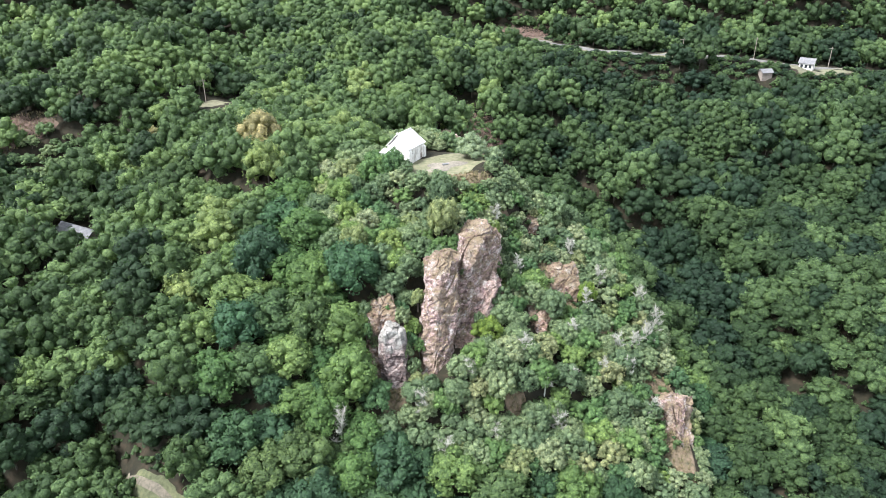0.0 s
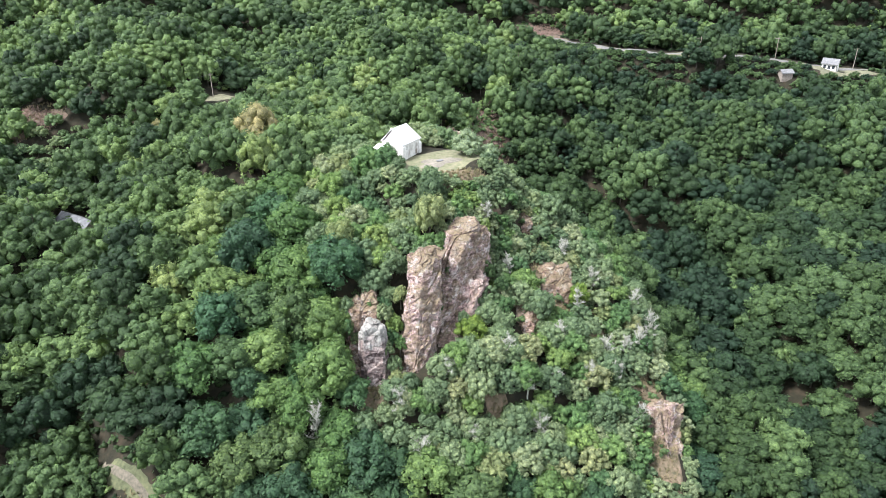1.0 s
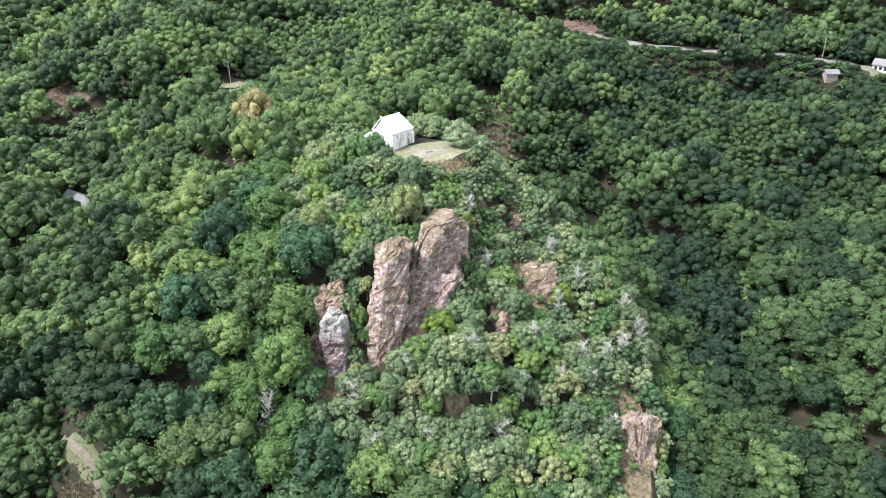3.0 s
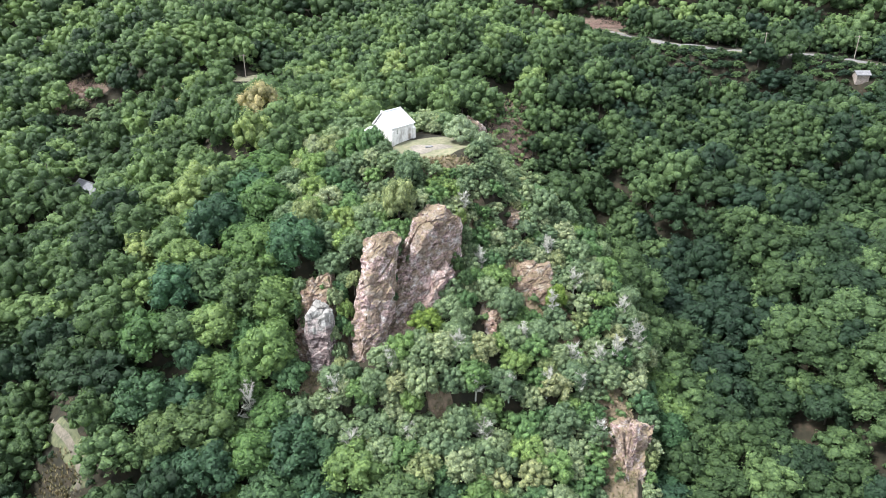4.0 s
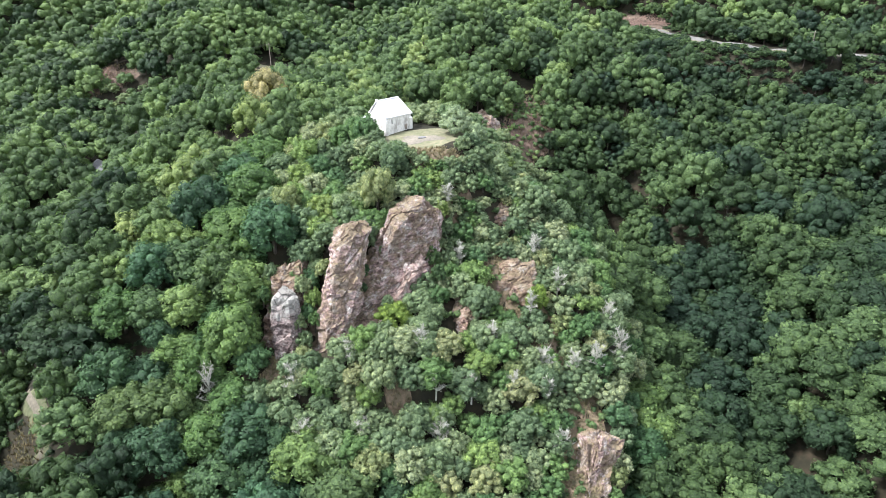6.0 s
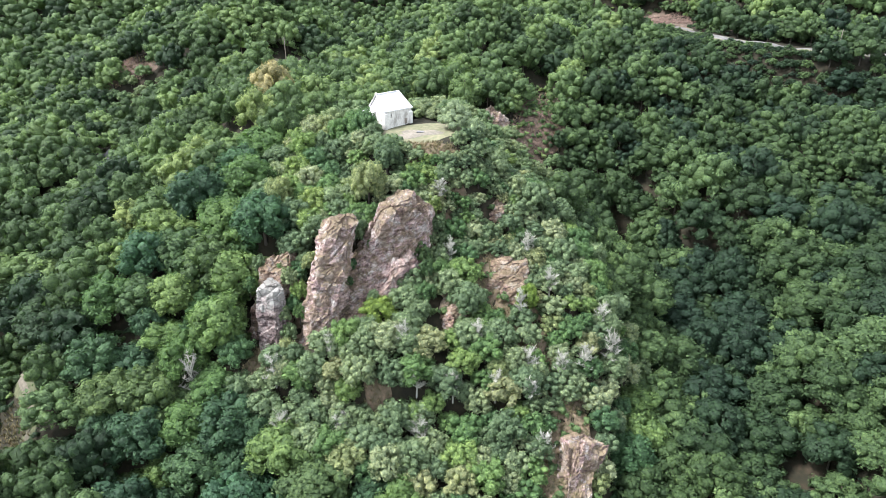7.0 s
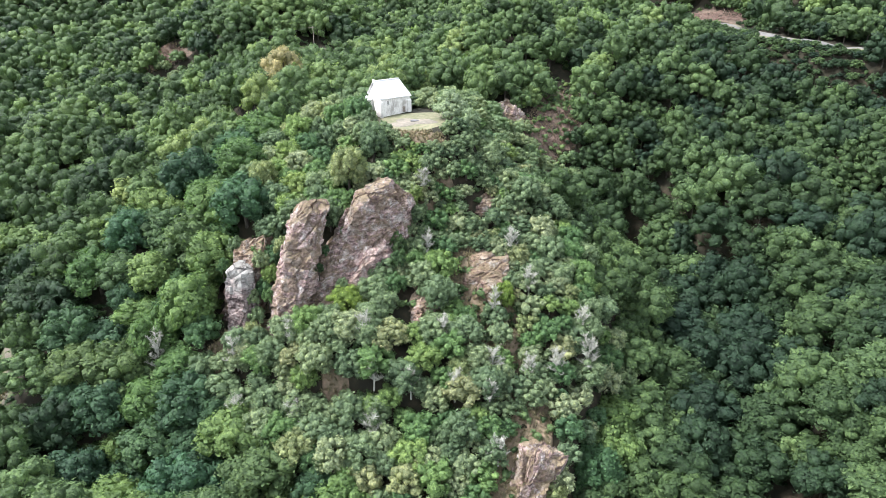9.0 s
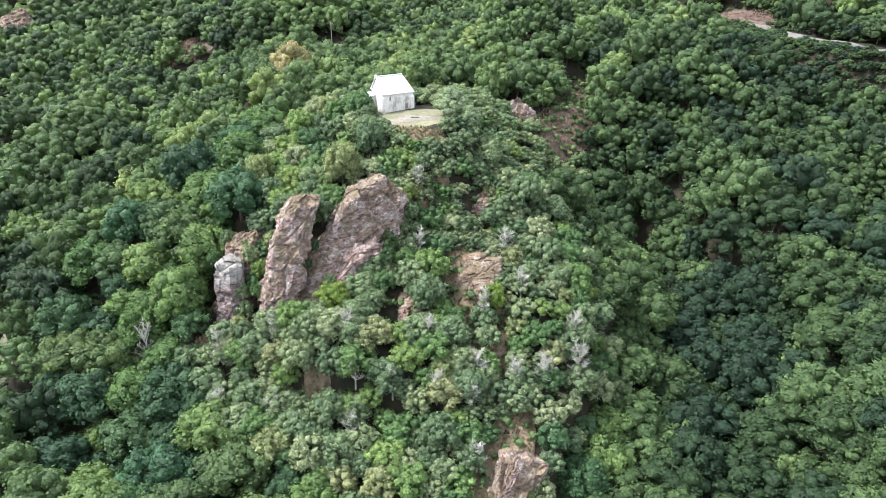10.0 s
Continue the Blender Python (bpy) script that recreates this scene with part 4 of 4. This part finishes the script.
for m in MARKED:
    claim(m[0], m[1], m[3] * 1.3)
wr = random.Random(11)
for size_pass, tries, span in ((1.0, 60000, 0), (0.5, 70000, 0), (0.0, 110000, 0), (1.0, 16000, 1), (0.5, 16000, 1), (0.0, 26000, 1), (0.4, 12000, 2), (0.5, 9000, 3), (0.0, 9000, 3), (0.0, 9000, 4), (-1.0, 26000, 5), (-1.0, 12000, 6)):
    # the large crowns first, the small ones fill the gaps; then the spur itself, more closely
    for _ in range(tries):
        x0, x1, y0, y1 = ((-370, 310, 74, 430), (-34, 62, 90, 186), (-10, 30, 138, 164), (22, 130, 150, 250), (-60, 240, 255, 375), (-92, 120, 80, 245), (0, 185, 250, 345))[span]
        x, y = wr.uniform(x0, x1), wr.uniform(y0, y1)
        if not in_region(x, y):
            continue
        if not free(x, y, 0.9, 0.5):
            continue
        kind, r0, r1, tall = habit(x, y)
        r = r0 + (r1 - r0) * min(1, max(0, size_pass + wr.uniform(-0.25, 0.1)))
        if size_pass < 0:                            # undergrowth in what is left
            kind, r, tall = "under", wr.uniform(0.9, 1.5), 1.35
        elif span == 4:
            kind, r = "wood", r * 0.6
        if not free(x, y, r, (0.66, 0.58, 0.44, 0.52, 0.56, 0.56, 0.56)[span]):
            continue
        if any(oval(x, y, o, r * 0.45) for o in BARE if not (size_pass < 0 and o in SPARSE and wr.random() < (0.12 if o[0] == 49.0 else 0.55))) or off_line(x, y, ROAD) < 4.2 + r * 0.8 or off_line(x, y, TRACK) < 1.8 + r * 0.5:
            continue
        claim(x, y, r)
        spots.append((x, y, r, r * tall * (wr.uniform(0.82, 1.28) if kind == "wood" else wr.uniform(0.88, 1.12)), kind))

spots.sort(key=lambda s: math.hypot(s[0] - 6, (s[1] - 128) * 1.1))
trees = [s for s in spots if s[4] in ("wood", "small")][:290]
shrubs = [s for s in spots if s[4] == "shrub"][:290]
single = set(map(id, trees)) | set(map(id, shrubs))
rest = [s for s in spots if id(s) not in single]

OAK, SMALL = "leafy green oak in the closed wood of the hillside", "small grey-green oak on the rocky spur"
protos = {}
for i in range(4):
    protos["wood", i] = [(make_tree(rng, "oak_tree", 4.0, 8.4, lf, 880, 0.50, 44, lab, "tree", group="oaks of the hillside"), [])
                         for lf, lab in ((leaf_forest, OAK), (leaf_deep, "deep green oak in the closed wood of the hillside"), (leaf_pale, "yellowish green oak among darker trees"))]
    protos["small", i] = [(make_tree(rng, "oak_tree", 2.6, 5.4, lf, 700, 0.38, 34, lab, "tree", group="oaks of the hillside"), [])
                          for lf, lab in ((leaf_green, "small leafy green oak on the rocky spur"), (leaf_grey, SMALL), (leaf_pale, "small yellowish oak on the rocky spur"))]
    protos["shrub", i] = [(make_tree(rng, "shrub", 1.9, 3.4, lf, 400, 0.31, 22, lab, "shrub", 3, "shrubs of the spur", 0.05), [])
                          for lf, lab in ((leaf_grey, "grey-green shrub on the dry spur"), (leaf_green, "green shrub on the dry spur"), (leaf_pale, "yellowish shrub on the dry spur"))]
BASE = {"wood": (4.0, 8.4), "small": (2.6, 5.4), "shrub": (1.9, 3.4)}


def stand(x, y, scale_xy, scale_z, z=None, turn=0.0):
    return Matrix.Translation((x, y, land(x, y) if z is None else z)) @ pose(0, 0, 0, 0, 0, turn) @ Matrix.Diagonal((scale_xy, scale_xy, scale_z, 1))


for x, y, r, h, kind in trees + shrubs:
    u = wr.random()
    west = x < -8
    if kind == "wood":
        which = 0 if u < (0.35 if y < 112 and west else 0.80 if west else 0.45) else 1 if u < 0.97 else 2
    elif kind == "small":
        which = 0 if u < (0.5 if west else 0.28) else 1 if u < 0.9 else 2
    else:
        which = 0 if u < 0.68 else 1 if u < 0.93 else 2
    br, bh = BASE[kind]
    protos[kind, wr.randrange(4)][which][1].append(stand(x, y, 1.1 * r / br, h / bh, turn=wr.uniform(0, 360)))
for group_list in protos.values():
    for thing, places in group_list:
        for m in places[:-1]:
            copy_thing(thing, m)
        if places:
            thing.matrix_basis = places[-1]
        else:
            for o in (*thing.children_recursive, thing):
                bpy.data.objects.remove(o)

# bushes rooted in the clefts and on the ledges of the rocks: x, y, top, radius, leaves
for x, y, top, r, leaf in ((-6.0, 118.6, 37.5, 1.6, leaf_grey), (-6.6, 122.0, 42.0, 1.7, leaf_green), (-13.8, 121.8, 41.0, 1.4, leaf_grey), (-5.2, 126.6, 49.0, 1.6, leaf_pale),
                           (12.6, 139.0, 49.0, 1.8, leaf_deep), (2.6, 127.2, 45.0, 0.9, leaf_deep), (-18.5, 121.5, 41.0, 1.6, leaf_green), (-4.6, 116.2, 34.6, 1.3, leaf_grey),
                           (4.4, 133.5, 50.5, 0.9, leaf_grey), (15.6, 134.6, 47.6, 1.5, leaf_deep), (7.6, 127.6, 43.0, 1.2, leaf_grey), (-4.9, 121.0, 40.5, 1.3, leaf_green), (-11.5, 126.5, 46.6, 2.0, leaf_green), (-8.4, 123.6, 46.6, 1.7, leaf_grey),
                           (-15.6, 120.6, 44.6, 1.4, leaf_green), (-7.6, 119.6, 40.4, 1.4, leaf_grey), (-6.0, 123.4, 44.0, 1.7, leaf_green), (1.6, 131.0, 47.0, 1.0, leaf_green), (-16.4, 125.2, 47.0, 1.7, leaf_grey), (13.6, 145.0, 52.6, 1.6, leaf_grey), (11.6, 147.6, 55.6, 1.8, leaf_green), (2.2, 138.8, 55.8, 1.5, leaf_green)):
    t = make_tree(rng, "rock_bush", r, 2.4 * r, leaf, int(220 * r + 160), 0.30, 22, "leafy bush rooted in a cleft of the rock", "bush", 3, "bushes on the rocks", 0.05)
    t.matrix_basis = stand(x, y, 1, 1, z=top - 2.4 * r, turn=wr.uniform(0, 360))

for x, y, top, r, leaf, name, label in MARKED:
    h = top - land(x, y)
    t = make_tree(rng, name, r, h, leaf, int(240 * r + 150), 0.38, 40, label, "bush" if "bush" in name else "tree", low=max(0.0 if "bush" in name else 0.12, 1 - 2.4 * r / h))
    t.matrix_basis = stand(x, y, 1, 1, turn=wr.uniform(0, 360))


# the rest of the wood, too many to count, as one body; tinted lighter on the spur's side of the ravine, so light and
# shade are partly in the colour
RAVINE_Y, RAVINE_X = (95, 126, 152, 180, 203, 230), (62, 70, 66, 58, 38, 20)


def merge_wood(places, name, leaf, label):
    stock = {}
    for lod, (n, size, lob) in {"big": (700, 0.78, 34), "near": (330, 0.95, 24), "mid": (170, 1.2, 18), "low": (50, 1.6, 12), "under": (12, 2.2, 3)}.items():
        stock[lod] = [crown_arrays(rng, crown_lobes(rng, lob), n, size / 4.2, False) for _ in range(9)]
    V, T, Q, TM, QM, tint, base = [], [], [], [], [], [], 0
    tv, tq = tube([(0, 0, -0.1), (0, 0, 0.8)], [0.05, 0.02], 5)
    tv, tq = np.array(tv), np.array(tq)
    for x, y, r, h, kind in places:
        far = kind == "far" or y > 300 or x < -150
        v, t, q = stock["low" if far else "under" if kind == "under" else "big" if r > 4.3 and y < 200 and x > 40 else "near" if y < 215 and x > -90 else "mid"][wr.randrange(9)]
        a = wr.uniform(0, 2 * math.pi)
        c, s = math.cos(a), math.sin(a)
        w = np.stack([(v[:, 0] * c - v[:, 1] * s) * r * 1.08, (v[:, 0] * s + v[:, 1] * c) * r * 1.08, (v[:, 2] - v[:, 2].min()) / (v[:, 2].max() - v[:, 2].min()) * h * 0.88], 1)
        z0 = land(x, y)
        w += np.array((x, y, z0 + h * 0.12))
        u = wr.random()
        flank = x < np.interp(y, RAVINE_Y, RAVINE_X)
        # crowns beyond the ravine get darker tints, imitating the less lit slope
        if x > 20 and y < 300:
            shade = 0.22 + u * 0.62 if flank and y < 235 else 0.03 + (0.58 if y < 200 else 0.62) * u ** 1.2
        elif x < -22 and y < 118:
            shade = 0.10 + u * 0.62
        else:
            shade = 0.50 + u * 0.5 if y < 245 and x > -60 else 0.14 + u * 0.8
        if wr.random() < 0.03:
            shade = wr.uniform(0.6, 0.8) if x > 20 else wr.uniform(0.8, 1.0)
        V.append(w); T.append(t + base); Q.append(q + base); TM.append(np.zeros(len(t))); QM.append(np.zeros(len(q)))
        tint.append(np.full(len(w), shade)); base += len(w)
        if not far and kind != "under":
            k = tv * np.array((r, r, h)) + np.array((x, y, z0))
            V.append(k); Q.append(tq + base); QM.append(np.ones(len(tq))); tint.append(np.zeros(len(k))); base += len(k)
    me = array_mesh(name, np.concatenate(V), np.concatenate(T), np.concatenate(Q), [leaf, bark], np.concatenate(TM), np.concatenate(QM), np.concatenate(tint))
    return tagged(part(name, me, None), label, "woodland", kind="stuff")


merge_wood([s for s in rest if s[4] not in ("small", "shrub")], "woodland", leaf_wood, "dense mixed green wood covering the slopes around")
merge_wood([s for s in rest if s[4] in ("small", "shrub")], "scrub", leaf_scrub, "pale grey-green scrub oak on the flanks of the spur")


# ===== dead and lichened trees =====
def build_snag(x, y, height, spread, seed, label):
    """A bare tree: trunk, forking limbs and twigs, all pale with lichen."""
    r = random.Random(seed)
    thing = new("dead_tree")
    v, q = tube([(0, 0, -0.5), (0.1, 0, height * 0.4), (r.uniform(-.3, .3), r.uniform(-.3, .3), height)], [0.20, 0.14, 0.05], 6)
    part("trunk", array_mesh("trunk", v, quads=q, mats=[bark_pale]), None, thing)
    for k in range(11):
        w = 2 * math.pi * (k * 0.382 + r.uniform(-.1, .1))
        z = height * (0.3 + 0.6 * k / 9)
        e = spread * r.uniform(0.6, 1.0) * (1.1 - 0.5 * k / 9)
        end = (math.cos(w) * e, math.sin(w) * e, z + height * r.uniform(0.15, 0.35))
        v, q = tube([(0, 0, z), (end[0] * 0.5, end[1] * 0.5, z + (end[2] - z) * 0.35), end], [0.10, 0.065, 0.025], 5)
        for _ in range(34):
            u = r.uniform(0.3, 1.0)
            p = Vector((0, 0, z)).lerp(Vector(end), u)
            d = Vector((r.uniform(-1, 1), r.uniform(-1, 1), r.uniform(0.0, 1.1))) * spread * 0.34
            a, f = tube([tuple(p), tuple(p + d * 0.6), tuple(p + d + Vector((r.uniform(-.2, .2), r.uniform(-.2, .2), 0.1)))], [0.040, 0.030, 0.014], 3)
            q += [tuple(i + len(v) for i in g) for g in f]
            v += a
        part("limb", array_mesh("limb", v, quads=q, mats=[bark_pale]), None, thing)
    thing.matrix_basis = stand(x, y, 1, 1, turn=r.uniform(0, 360))
    return tagged(thing, label, "tree", "dead trees of the spur")


SNAGS = [(50.7, 143.4, 7.6, 2.6), (38.0, 129.6, 5.4, 2.2), (5.6, 115.6, 4.6, 2.6), (0.6, 104.6, 5.2, 2.6), (17.0, 121.2, 5.0, 2.3), (17.0, 143.0, 5.2, 2.2), (27.0, 120.0, 5.4, 2.1),
         (43.5, 133.5, 5.0, 1.9), (33.0, 140.5, 4.6, 1.8), (23.5, 113.0, 5.6, 2.3), (12.0, 150.0, 4.8, 1.8), (30.5, 152.5, 5.0, 2.0), (44.5, 118.5, 5.0, 2.0), (37.0, 147.0, 5.2, 2.0), (-19.5, 106.0, 8.4, 2.4),
         (40.0, 124.5, 5.0, 2.0), (47.0, 137.0, 5.6, 2.2), (34.0, 123.0, 5.2, 2.0), (28.0, 129.5, 4.8, 1.9), (21.0, 117.5, 5.2, 2.2), (10.5, 108.0, 5.4, 2.2), (47.5, 148.0, 5.6, 2.2), (-4.0, 110.5, 5.6, 2.2)]
for i, (x, y, h, s) in enumerate(SNAGS):
    build_snag(x, y, h, s, i, "bare dead tree, its branches pale with lichen")


# ===== brushwood left on the felled slopes =====
def brushwood(name, spots_b, label):
    r = random.Random(5)
    V, Q = [], []
    for cx, cy, rx, ry, count in spots_b:
        for _ in range(count):
            w, u = r.uniform(0, 2 * math.pi), math.sqrt(r.random())
            x, y = cx + rx * u * math.cos(w), cy + ry * u * math.sin(w)
            a, ln = r.uniform(0, math.pi), r.uniform(0.5, 1.9)
            z = land(x, y) + r.uniform(0.2, 0.7)
            v, q = tube([(x, y, z), (x + ln * math.cos(a), y + ln * math.sin(a), land(x + ln * math.cos(a), y + ln * math.sin(a)) + r.uniform(0.15, 0.9))], [0.06, 0.03], 3)
            Q += [tuple(i + len(V) for i in g) for g in q]
            V += v
    me = array_mesh(name, V, quads=Q, mats=[brush_mat])
    return tagged(part(name, me, None), label, "brushwood", kind="stuff")


def dry_grass(name, ovals, label):
    """Tufts of bleached grass: fans of narrow blades."""
    r = random.Random(9)
    V, T = [], []
    for cx, cy, rx, ry, turn, count in ovals:
        c, s = math.cos(radians(turn)), math.sin(radians(turn))
        for _ in range(count):
            w, u = r.uniform(0, 2 * math.pi), math.sqrt(r.random())
            px, py = rx * u * math.cos(w), ry * u * math.sin(w)
            x, y = cx + c * px - s * py, cy + s * px + c * py
            z = land(x, y)
            for _ in range(7):
                a, h, o = r.uniform(0, 2 * math.pi), r.uniform(0.25, 0.7), r.uniform(0.15, 0.5)
                ca, sa = math.cos(a), math.sin(a)
                k = len(V)
                V += [(x - sa * 0.09, y + ca * 0.09, z), (x + sa * 0.09, y - ca * 0.09, z), (x + ca * o, y + sa * o, z + 0.2 + h)]
                T.append((k, k + 1, k + 2))
    return tagged(part(name, array_mesh(name, V, T, mats=[straw_mat]), None), label, "grass", kind="stuff")


straw_mat = plain_material("bleached_grass", (0.085, 0.090, 0.042), (0.250, 0.205, 0.120), 0.8)
dry_grass("dry_grass", [(26, 141, 23, 8, -32, 1500), (47.5, 120, 4, 14, 4, 800), (5.5, 157, 8, 2.4, 15, 350), (-9.5, 112, 2.6, 5, 10, 160), (14.6, 114.2, 2.4, 3.6, 10, 120), (12.5, 222, 7, 20, 8, 500), (-51, 90, 6, 4, -30, 260), (-129, 210, 10, 6, 30, 250)],
          "bleached tufts of dry grass on the stony ground")
brush_mat = plain_material("cut_branches", (0.11, 0.07, 0.055), (0.24, 0.17, 0.145), 2.0)
brushwood("brushwood", [(12.5, 222, 7, 20, 900), (34, 325, 14, 7, 1300), (59, 315, 8, 5, 600), (-129, 209, 9, 4, 600), (-118, 266, 8, 6, 400)], "reddish cut branches strewn over the felled slopes")


# ===== small oaks on the steep step below the rocks: x, y, height, radius, leaves =====
for k, (x, y, h, r, leaf) in enumerate(((1.5, 111.6, 5.2, 2.4, leaf_green), (5.8, 112.2, 4.8, 2.2, leaf_grey), (10.0, 112.4, 5.4, 2.5, leaf_green), (17.6, 113.6, 5.0, 2.3, leaf_grey), (21.8, 115.2, 5.2, 2.4, leaf_green), (-3.2, 111.4, 4.8, 2.2, leaf_grey))):
    t = make_tree(rng, "oak_tree", r, h, leaf, 620, 0.37, 32, "small leafy oak on the step below the rocks", "tree", 4, "oaks of the hillside", 0.06)
    t.matrix_basis = stand(x, y, 1, 1, turn=61.0 * k)
